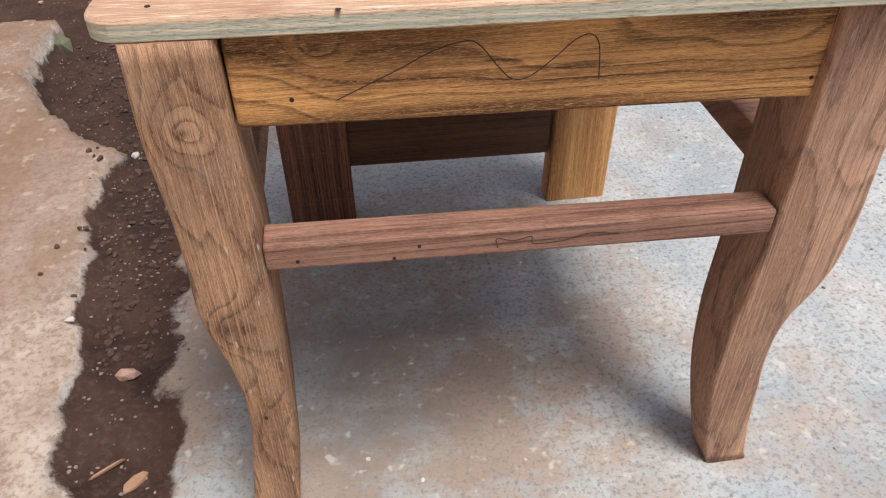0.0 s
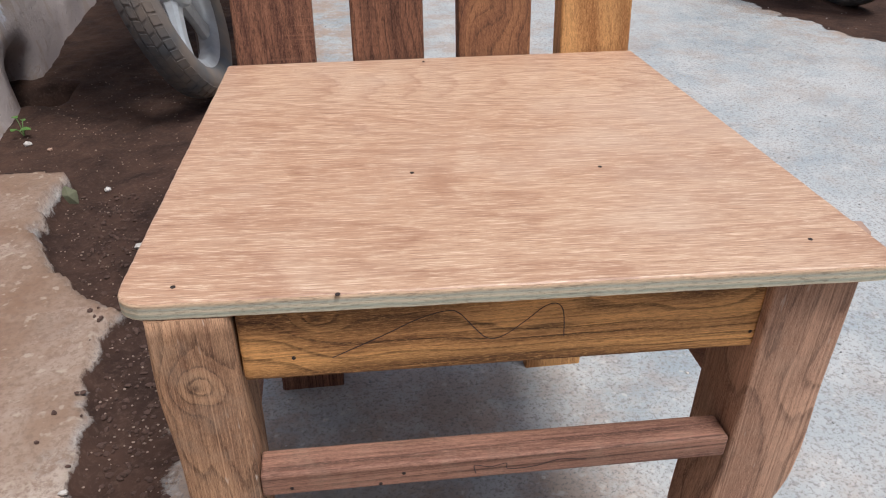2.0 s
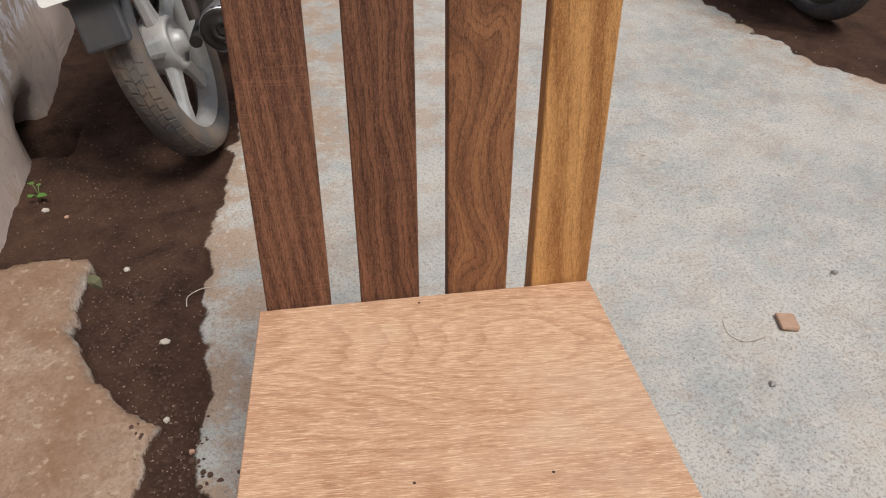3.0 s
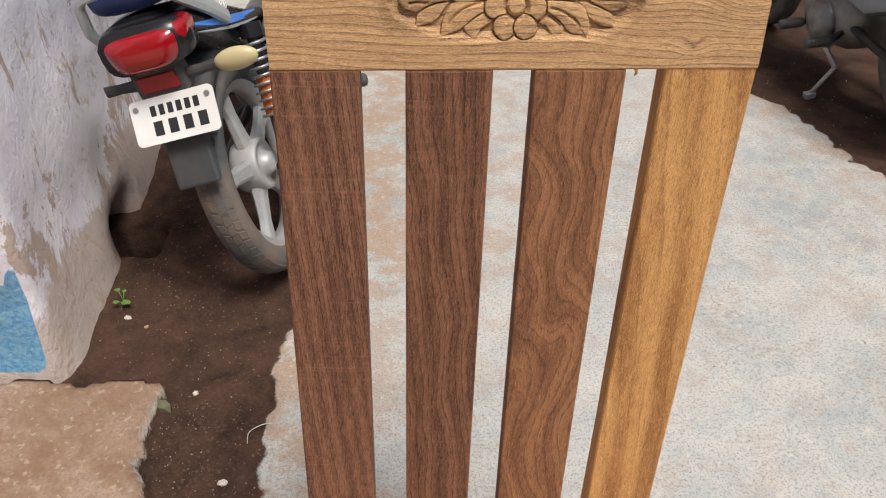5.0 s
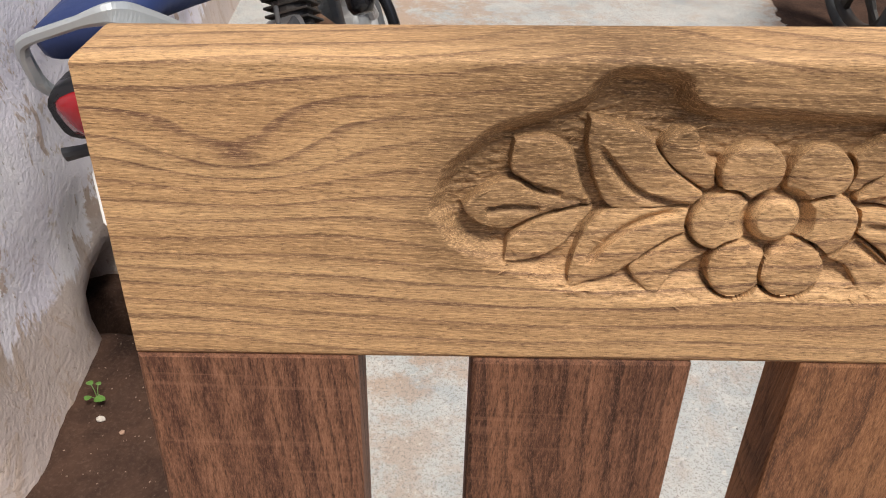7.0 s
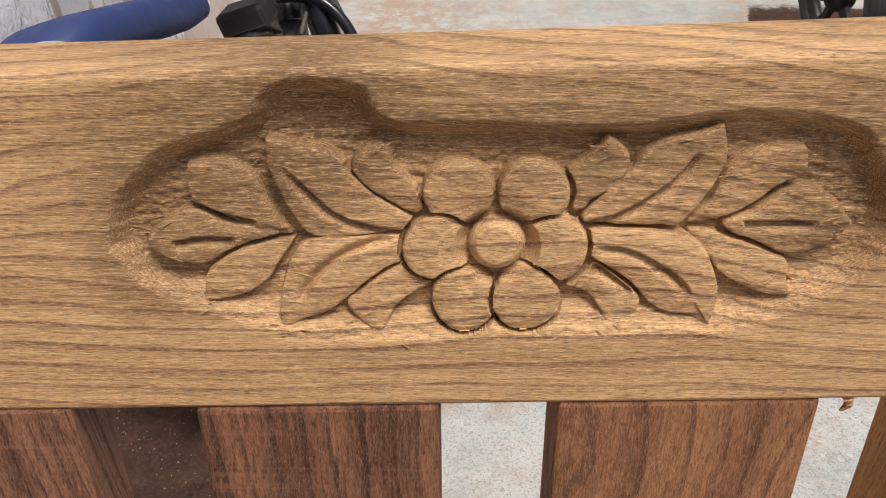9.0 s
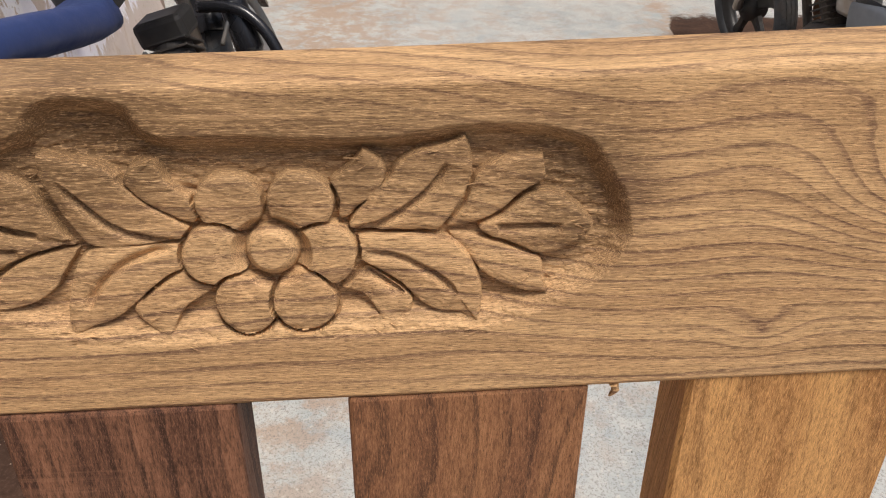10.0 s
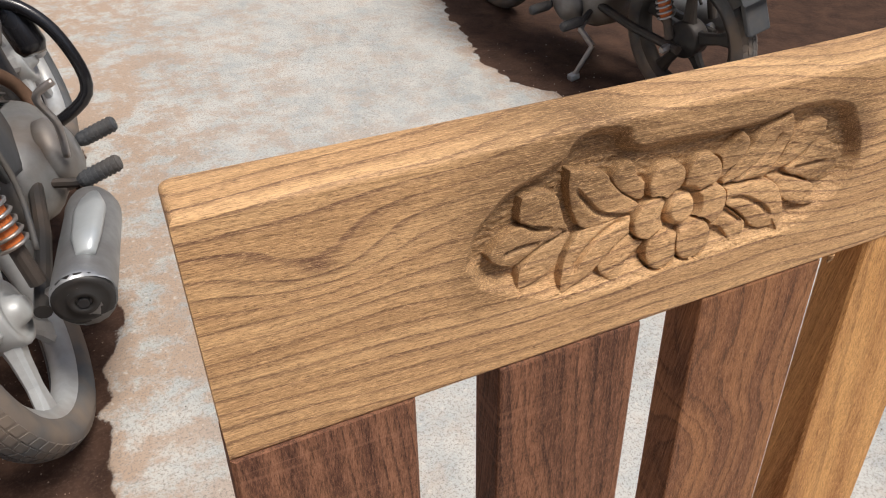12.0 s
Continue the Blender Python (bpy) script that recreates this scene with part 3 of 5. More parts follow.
unseen_wall("unseen_wall_left", (-1.8, -4.0, 0.0), (-1.6, 9.0, 5.5))

# ---- the chair ----
chair = thing("wooden_chair", BASE, "unfinished rosewood chair with bare plywood seat and carved rail", "chair")


def back_y(z):
    return 1.5165 + 0.1411 * (z - 0.45)


def slat(name, x0, x1, x2, x3, material, z0, z1, label):
    """A back slat, x0..x1 at the seat, x2..x3 at the rail."""
    f = (z0 - 0.445) / (1.08 - 0.445)
    a, b = x0 + (x2 - x0) * f, x1 + (x3 - x1) * f
    c = [(a, back_y(z0), z0), (b, back_y(z0), z0), (x3, back_y(z1), z1 + (x3 - 0.7625) * RAIL_SLOPE), (x2, back_y(z1), z1 + (x2 - 0.7625) * RAIL_SLOPE)]
    return board(name, chair, c, 0.024, material, 0.0018, label)


def post(name, x0, x1, x2, x3, material, label, foot):
    """A back leg that runs up as an outer post of the back, bent at the seat."""
    bm = bmesh.new()
    rings = []
    for z in [0.0, 0.06, 0.14, 0.22, 0.3, 0.37, 0.43, 0.5, 0.65, 0.8, 0.95, 1.0737]:
        f, g = max(0.0, (z - 0.445) / (1.0737 - 0.445)), foot * max(0.0, 1 - z / 0.43)
        a, b = x0 + (x2 - x0) * f + g, x1 + (x3 - x1) * f + g
        y = back_y(z) if z > 0.43 else 1.5137 - 0.004 * (0.43 - z) / 0.43
        th = 0.025 if z > 0.5 else 0.03
        dz = (a - 0.7625) * RAIL_SLOPE if z > 1.05 else 0
        dz2 = (b - 0.7625) * RAIL_SLOPE if z > 1.05 else 0
        r = 0.0018
        rings.append([(a + r, y, z + dz), (b - r, y, z + dz2), (b, y + r, z + dz2), (b, y + th - r, z + dz2), (b - r, y + th, z + dz2), (a + r, y + th, z + dz), (a, y + th - r, z + dz), (a, y + r, z + dz)])
    loft(bm, rings)
    return part(name, bm, material, chair, label, shift=BASE)


post("back_post", 0.568, 0.650, 0.5635, 0.6425, M_slat[0], "dark brown striped rosewood post", 0.002)
post("back_post", 0.916, 0.995, 0.9145, 0.9975, M_slat[3], "golden yellow sapwood post", -0.010)
slat("back_slat", 0.689, 0.765, 0.6830, 0.7610, M_slat[1], 0.37, 1.0737, "dark brown rosewood slat")
slat("back_slat", 0.803, 0.882, 0.7980, 0.8800, M_slat[2], 0.37, 1.0737, "brown rosewood slat with swirling grain")


# the top rail: its front face is a relief. Outlines and ribs are in millimetres along and up the board, each outline from its tip.
RELIEF_STEPS = 700
LEAVES = []


def leaf(outline, rib=(), low=0.0022, side=1):
    """A carved leaf: its outline, a gouged rib, how far its root lies under its tip, and the rib's steep side."""
    LEAVES.append((outline, rib, low, side))


# the left spray: upper pair, lower pair, three end leaves
leaf([(-45.5, 88.5), (-38, 86.5), (-30.5, 84.5), (-25, 81), (-24, 78.5), (-18, 71.5), (-9.5, 65), (-6.5, 61), (-14, 58.5), (-23.5, 58), (-36, 58), (-41.5, 65.5), (-44.5, 74), (-46, 81)],
     [(-42.5, 80.5), (-35.5, 72), (-29, 65), (-20, 61), (-9.5, 59)])
leaf([(-15, 85.5), (-20.5, 83.5), (-23.5, 78.5), (-19, 72.5), (-11.5, 66.5), (-5, 64.5), (-2.5, 71), (-7.5, 75), (-11, 79), (-12.5, 84)],
     [(-24, 78), (-19, 71.5), (-10, 65.5)], 0.003)
leaf([(-47.5, 28.5), (-48.5, 34), (-46.5, 43.5), (-43, 52), (-37, 57.5), (-23.5, 58), (-7.5, 57.5), (-8, 51), (-15, 48), (-21.5, 43.5), (-28, 38), (-34.5, 33.5), (-41.5, 31.5)],
     [(-42.5, 36.5), (-37, 44.5), (-30, 50.5), (-21.5, 54.5), (-12.5, 56.5)], 0.0022, -1)
leaf([(-18.5, 25.5), (-23, 29.5), (-27, 33.5), (-28, 38), (-21.5, 43), (-13.5, 48), (-6.5, 50), (-0.5, 44.5), (-5.5, 40.5), (-12.5, 36)],
     [(-26.5, 39), (-21, 43.5), (-13.5, 48.5)], 0.003, -1)
leaf([(-68, 81.5), (-62, 82.5), (-56, 81.5), (-50, 77.5), (-48, 72.5), (-45, 63.5), (-42, 58), (-50, 59.5), (-60.5, 64), (-67.5, 69), (-69, 73.5)],
     [(-69, 69.5), (-61.5, 66), (-51, 62.5)], 0.0035)
leaf([(-84, 59), (-78.5, 64), (-71.5, 67.5), (-66.5, 67.5), (-60.5, 63.5), (-51.5, 61), (-45.5, 59), (-52.5, 57), (-61, 54), (-68.5, 50), (-75, 51), (-81, 54.5)],
     [(-77, 57.5), (-68, 58.5), (-58, 58)], 0.003)
leaf([(-70, 38.5), (-69.5, 43), (-68, 48), (-61, 53), (-54.5, 56), (-46, 57), (-41.5, 57), (-47, 49.5), (-50, 45), (-58.5, 40)],
     [(-68, 48.5), (-59, 54.5), (-49, 57)], 0.0035, -1)
# the right spray
leaf([(76, 89), (70, 86.5), (62, 85), (56, 81.5), (53.5, 77.5), (50, 74), (43, 66.5), (40.5, 61), (49.5, 59.5), (62, 59), (67.5, 59), (72.5, 65), (77, 73.5), (78, 81)],
     [(70.5, 82), (66.5, 75), (60, 69), (50.5, 63), (41, 60.5)], 0.0022, -1)
leaf([(46, 86.5), (43, 82.5), (39, 79), (35.5, 76), (37, 70.5), (38, 63.5), (43.5, 66.5), (49, 71.5), (52.5, 77.5), (51.5, 82), (48.5, 85)],
     [(53.5, 77), (49, 71), (41, 65.5)], 0.003, -1)
leaf([(79, 25), (74, 30), (67, 31), (61, 34.5), (55, 41.5), (47.5, 47), (43, 50.5), (40.5, 57.5), (52.5, 58.5), (67, 57), (74, 53.5), (78.5, 46.5), (81, 37)],
     [(43.5, 52.5), (53, 52), (63, 47), (69.5, 42), (73, 37)], 0.0018)
leaf([(49.5, 24.5), (48, 30), (43.5, 37), (36.5, 40.5), (39.5, 42.5), (44, 47.5), (47.5, 46.5), (53.5, 41.5), (58.5, 36.5), (58, 31.5), (53, 27)],
     [(44, 47.5), (50.5, 42.5), (56.5, 37.5)], 0.003)
leaf([(99, 81.5), (99.5, 78), (99.5, 74.5), (93, 70.5), (86.5, 64.5), (79, 60.5), (70, 59), (75, 65.5), (77.5, 72.5), (79.5, 77), (84.5, 80.5), (91.5, 82)], (), 0.0042)
leaf([(115.5, 59), (112, 54.5), (104.5, 50), (97.5, 49.5), (89.5, 53.5), (83, 56), (80, 59.5), (88, 63.5), (93.5, 69), (99.5, 70.5), (106, 68.5), (111.5, 64)],
     [(85, 59.5), (95, 59.5), (106, 59.5)], 0.0025)
leaf([(102, 36.5), (95, 37), (87.5, 39.5), (81, 43.5), (76.5, 49.5), (70.5, 57), (78, 56.5), (86.5, 53.5), (93, 50.5), (99.5, 47.5), (100, 42)], (), 0.0048)
PETALS = [(6, 70.5), (26.5, 70), (-0.5, 54), (32.5, 53), (7, 37), (25, 37)]
FLOWER = (16.5, 54.5)
RECESS = [(-95, 57), (-93.5, 65), (-87.5, 75.5), (-77, 85.5), (-63.5, 91), (-50, 95), (-46, 100), (-37.5, 104.5), (-26.5, 104.5), (-17, 102), (-11.5, 94), (4, 92.5), (47.5, 91.5), (79.5, 93),
          (106.5, 91), (117, 83.5), (125.5, 68.5), (126.5, 55), (121, 42.5), (111, 34.5), (94, 26.5), (77.5, 21.5), (34, 22.5), (-17, 22.5), (-46, 24.5), (-66, 33.5), (-85.5, 42.5)]


def inside_by(u, v, outline):
    """How far places lie inside a closed smooth outline (negative: outside)."""
    pts = [(p.x / 1000, p.y / 1000) for p in curve([(a, b, 0) for a, b in outline + outline[:1]], 4)][:-1]
    best, odd = np.full(u.shape, 1.0), np.zeros(u.shape, bool)
    for (ax, ay), (bx, by) in zip(pts, pts[1:] + pts[:1]):
        dx, dy = bx - ax, by - ay
        t = np.clip(((u - ax) * dx + (v - ay) * dy) / (dx * dx + dy * dy + 1e-12), 0, 1)
        best = np.minimum(best, (u - ax - t * dx) ** 2 + (v - ay - t * dy) ** 2)
        if dy:
            odd ^= ((v >= ay) != (v >= by)) & (u < ax + (v - ay) / dy * dx)
    return np.where(odd, 1, -1) * np.sqrt(best)


def off_line(u, v, line):
    """Signed distance from a smooth open line, and the place along it from 0 to 1."""
    pts = [(p.x / 1000, p.y / 1000) for p in curve([(a, b, 0) for a, b in line], 5)]
    best, off, along = np.full(u.shape, 1.0), np.zeros(u.shape), np.zeros(u.shape)
    n = len(pts) - 1
    for i, ((ax, ay), (bx, by)) in enumerate(zip(pts, pts[1:])):
        dx, dy = bx - ax, by - ay
        t = np.clip(((u - ax) * dx + (v - ay) * dy) / (dx * dx + dy * dy + 1e-12), 0, 1)
        d = (u - ax - t * dx) ** 2 + (v - ay - t * dy) ** 2
        side = np.sign(dx * (v - ay) - dy * (u - ax))
        near = d < best
        off, along, best = np.where(near, side * np.sqrt(d), off), np.where(near, (i + t) / n, along), np.where(near, d, best)
    return off, along


def relief(u, v):
    """Height of the carved front over the plane of the board, in metres (negative: cut away)."""
    e = inside_by(u, v, RECESS) + 0.0010 * wobble(u * 30, v * 30, 4, 21)
    low_rim = smooth(v, 0.02, 0.05)
    ground = -0.0062 * smooth(e, 0.0, 0.007 + 0.012 * (1 - low_rim)) - 0.0012 * smooth(e, 0.004, 0.03)
    # the deeper hollow over the left spray, and gouge marks all over the ground
    ground = ground - 0.0022 * np.exp(-((u + 0.028) / 0.015) ** 2 - ((v - 0.09) / 0.008) ** 2)
    ground = ground + (0.0005 * wobble(u * 60, v * 140, 6, 31) + 0.0003 * wobble(u * 160, v * 300, 6, 33)) * smooth(e, 0, 0.004)
    h = ground
    fu, fv = FLOWER[0] / 1000, FLOWER[1] / 1000
    for outline, rib, low, side in LEAVES:
        d = inside_by(u, v, outline)
        tip = np.array(outline[0]) / 1000
        far = max(math.dist((a / 1000, b / 1000), tip) for a, b in outline)
        s = np.clip(np.hypot(u - tip[0], v - tip[1]) / far, 0, 1)
        top = -0.0009 - low * s ** 1.3 - 0.0007 * np.exp(-d / 0.0010) + 0.00022 * wobble(u * 110, v * 240, 5, 51)
        if rib:
            off, along = off_line(u, v, rib)
            off = off * side
            cut = np.where(off > 0, np.exp(-(off / 0.00055) ** 2), np.exp(-(off / 0.0019) ** 2))
            top = top - 0.14 * np.clip(-off, 0, 0.007) * smooth(along, 0.0, 0.15) - 0.0028 * cut * smooth(along, 0.0, 0.2) * smooth(1.0 - along, 0, 0.2)
        body = smooth(d, -0.0002, 0.0004)
        # a deep cut just outside the edge
        moat = np.where((d < 0) & (d > -0.0012), 0.0007, 0.0)
        h = np.where(d > -0.0013, np.maximum(h - moat * (h < -0.004), h * (1 - body) + top * body), h)
    for i, (pu, pv) in enumerate(PETALS):
        pu, pv = pu / 1000, pv / 1000
        r = np.hypot(u - pu, v - pv)
        ang = np.arctan2(v - pv, u - pu)
        size = 0.0101 + 0.0003 * np.sin(3 * ang + i * 1.7)
        d = size - r
        rad = np.hypot(u - fu, v - fv)
        top = -0.0006 - 0.0011 * np.exp(-d / 0.0012) - 0.0012 * smooth(0.019 - rad, 0, 0.008) + 0.00022 * wobble(u * 110, v * 240, 5, 55 + i)
        body = smooth(d, -0.0002, 0.0004)
        h = np.where((d < 0) & (d > -0.0013), np.minimum(h, -0.0064), h)
        h = np.where(d > -0.0002, h * (1 - body) + top * body, h)
    # the cup and its button, cut flat on top
    rad = np.hypot(u - fu, v - fv)
    h = np.where(rad < 0.0135, np.minimum(h, -0.0066 + 0.0056 * smooth(rad, 0.0085, 0.0135)), h)
    dome = -0.0062 + 0.0066 * np.sqrt(np.clip(1 - (rad / 0.0084) ** 2, 0, 1))
    dome = np.minimum(dome, -0.0012 - 0.06 * (v - fv) + 0.05 * (u - fu))
    return np.where(rad < 0.0084, np.maximum(h, dome), h)


def rail_end(v, right):
    """Where the board ends, with rounded upper corners."""
    r, x = (0.010, RAIL_R) if right else (0.0035, RAIL_L)
    d = v - (RAIL_H - r)
    cut = r - math.sqrt(max(0.0, r * r - d * d)) if d > 0 else 0.0
    return x - cut if right else x + cut


def build_rail():
    thick, ru0, ru1 = 0.027, -0.104, 0.134
    us = np.concatenate([np.linspace(RAIL_L, ru0, 60), np.linspace(ru0, ru1, RELIEF_STEPS + 1)[1:], np.linspace(ru1, RAIL_R, 60)[1:]])
    top = RAIL_H - 0.003
    vs = np.concatenate([np.linspace(0.0, top, 300), top + 0.003 * np.sin(np.linspace(0, math.pi / 2, 7))[1:]])
    gu, gv = np.meshgrid(us, vs)
    h = relief(gu, gv) * smooth(gu, ru0, ru0 + 0.004) * smooth(ru1 - gu, 0, 0.004)
    # slightly worn upper and lower edges
    d = np.clip(gv - top, 0, 0.003)
    h = h - (0.003 - np.sqrt(0.003 ** 2 - d ** 2)) - 0.0012 * np.clip(1 - gv / 0.0015, 0, 1)
    h = h + 0.0002 * wobble(gu * 9, gv * 40, 4, 41)
    nu, nv = len(us), len(vs)
    pos = np.zeros((nv, nu, 3))
    for j in range(nv):
        a, b = rail_end(vs[j], False), rail_end(vs[j], True)
        uu = us.copy()
        uu = np.where(uu < ru0, a + (uu - RAIL_L) / (ru0 - RAIL_L) * (ru0 - a), uu)
        uu = np.where(uu > ru1, ru1 + (uu - ru1) / (RAIL_R - ru1) * (b - ru1), uu)
        bow = 0.0015 * (uu / 0.2) ** 2 * (uu > 0)
        for ax in range(3):
            pos[j, :, ax] = RAIL_O[ax] - BASE[ax] + uu * RAIL_X[ax] + (vs[j] + bow * vs[j] / RAIL_H) * RAIL_Z[ax] - h[j] * RAIL_N[ax]
    i0, i1 = 59, 59 + RELIEF_STEPS
    back = Vector(RAIL_N) * thick

    def skin(i_from, i_to):
        block = pos[:, i_from:i_to + 1]
        n = i_to - i_from + 1
        verts = block.reshape(-1, 3).tolist()
        idx = np.arange(n * nv).reshape(nv, n)
        faces = np.stack([idx[:-1, :-1], idx[:-1, 1:], idx[1:, 1:], idx[1:, :-1]], -1).reshape(-1, 4).tolist()
        return verts, faces

    parts = []
    for name, spans in (("top_rail", ((0, i0), (i1, nu - 1))), ("floral_carving", ((i0, i1),))):
        verts, faces = [], []
        for a, b in spans:
            v, f = skin(a, b)
            o = len(verts)
            verts += v
            faces += [[k + o for k in q] for q in f]
        me = bpy.data.meshes.new(name)
        if name == "top_rail":
            # outline of the whole board, carried round to the back
            o = len(verts)
            rim = [pos[0, k] for k in range(0, nu, 6)] + [pos[0, nu - 1]]
            rim += [pos[j, nu - 1] for j in range(1, nv)]
            rim += [pos[nv - 1, k] for k in range(nu - 1, -1, -6)][1:] + [pos[nv - 1, 0]]
            rim += [pos[j, 0] for j in range(nv - 2, 0, -1)]
            plane = Vector(RAIL_O) - BASE
            soft = []
            for p in rim:
                p = Vector(p)
                flat = p - Vector(RAIL_N) * (p - plane).dot(RAIL_N)
                soft.append(flat)
            cen = sum(soft, Vector()) / len(soft)
            rise = [Vector(RAIL_Z) * 0.0035 * max(0.0, min(1.0, ((q - plane).dot(RAIL_Z) - RAIL_H + 0.012) / 0.01)) for q in soft]
            steps = [[Vector(p) for p in rim], [q + back * 0.92 + z for q, z in zip(soft, rise)], [q + back + z + (cen - q).normalized() * 0.002 for q, z in zip(soft, rise)]]
            n = len(rim)
            for s in steps:
                verts += [tuple(p) for p in s]
            for s in range(2):
                for k in range(n):
                    faces.append([o + s * n + k, o + s * n + (k + 1) % n, o + (s + 1) * n + (k + 1) % n, o + (s + 1) * n + k])
            faces.append([o + 2 * n + k for k in range(n)])
        me.from_pydata(verts, [], faces)
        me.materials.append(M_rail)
        me.shade_smooth()
        bm = bmesh.new()
        bm.from_mesh(me)
        bmesh.ops.remove_doubles(bm, verts=bm.verts, dist=1e-6)
        bmesh.ops.recalc_face_normals(bm, faces=bm.faces)
        for e in bm.edges:
            if len(e.link_faces) == 2 and e.calc_face_angle(0) > 0.7:
                e.smooth = False
        bm.to_mesh(me)
        bm.free()
        parts.append(new(name, me))
    rail, carving = parts
    # torn fibres round the cuts, and a burr under the rail
    r = random.Random(61)
    for n in range(64):
        edge = LEAVES[n % len(LEAVES)][0]
        q = np.array(edge[r.choice((0, 0, 1, -1, r.randrange(len(edge))))]) / 1000
        q = q + np.array((r.gauss(0, 0.002), r.gauss(0, 0.0015)))
        if q[1] < 0.02 or q[1] > 0.1:
            continue
        a = r.uniform(-0.9, 0.9) + (0 if r.random() < 0.5 else math.pi)
        ln, lift = r.uniform(0.002, 0.007), r.uniform(0.0005, 0.002)
        z0 = float(relief(np.array([q[0]]), np.array([q[1]]))[0])
        pts = []
        for f in (0, 0.5, 1):
            uu, vv = q[0] + math.cos(a) * ln * f, q[1] + math.sin(a) * ln * f * (1 - 0.4 * f)
            pts.append(RAIL_O + RAIL_X * uu + RAIL_Z * vv - RAIL_N * (z0 + lift * f))
        part("wood_fibre", tube(bmesh.new(), curve(pts, 3), [0.00022] * 6 + [0.0001], 4), M_rail, carving, shift=BASE)
    o = RAIL_O + RAIL_X * 0.126 + RAIL_Z * -0.0005 - RAIL_N * -0.002
    part("burr", tube(bmesh.new(), curve([o, o + Vector((0.001, 0, -0.003)), o + Vector((-0.0008, 0, -0.006))], 3), [0.0018, 0.0016, 0.0012, 0.0015, 0.0011, 0.0008, 0.0003], 6), M_rail, rail, shift=BASE)
    rail.parent = chair
    carving.parent = rail
    tagged(rail, "light tan board with dark growth lines and knots")
    tagged(carving, "carved six-petalled flower between sprays of leaves")


build_rail()

# seat
def build_seat():
    bm = bmesh.new()
    out = []
    corner = [(0.534, 1.089, 0.018), (1.011, 1.070, 0.014), (0.997, 1.514, 0.002), (0.559, 1.512, 0.002)]
    cx, cy = 0.772, 1.287
    for (x, y, r), a0 in zip(corner, (180, 270, 0, 90)):
        ox, oy = x + (r if x < cx else -r), y + (r if y < cy else -r)
        for i in range(7):
            a = radians(a0 + 90 * i / 6)
            out.append((ox + r * math.cos(a), oy + r * math.sin(a)))
    fine = []
    for p, q in zip(out, out[1:] + out[:1]):
        d = math.dist(p, q)
        k = max(1, int(d / 0.006))
        fine += [(p[0] + (q[0] - p[0]) * i / k, p[1] + (q[1] - p[1]) * i / k) for i in range(k)]
    rings = []
    for z, ins in ((0.4365, 0.0012), (0.4375, 0.0), (0.4468, 0.0), (0.4482, 0.0005), (0.449, 0.0016)):
        ring = []
        for x, y in fine:
            rag = 0.0006 * noise.noise(Vector((x * 90, y * 90, z * 200)))
            k = 1 - (ins + rag) / 0.22
            ring.append((cx + (x - cx) * k, cy + (y - cy) * k, z))
        rings.append(ring)
    loft(bm, rings)
    for f in bm.faces:
        f.material_index = 0 if f.calc_center_median().z > 0.4475 else 1
    return part("seat_panel", bm, [M_ply, M_edge], chair, "bare pinkish plywood seat with a layered edge", shift=BASE)


seat = build_seat()
for x, y in ((0.5655, 1.104), (0.966, 1.105), (0.72, 1.236), (0.865, 1.228), (0.762, 1.50), (0.66, 1.084)):
    bm = bmesh.new()
    lathe(bm, [(0.0, 0.0), (0.0016, 0.0), (0.0016, 0.0003), (0.0, 0.0003)], (x, y, 0.449), "z", 10)
    part("nail_head", bm, M_nail, seat, "dark nail hole", shift=BASE)


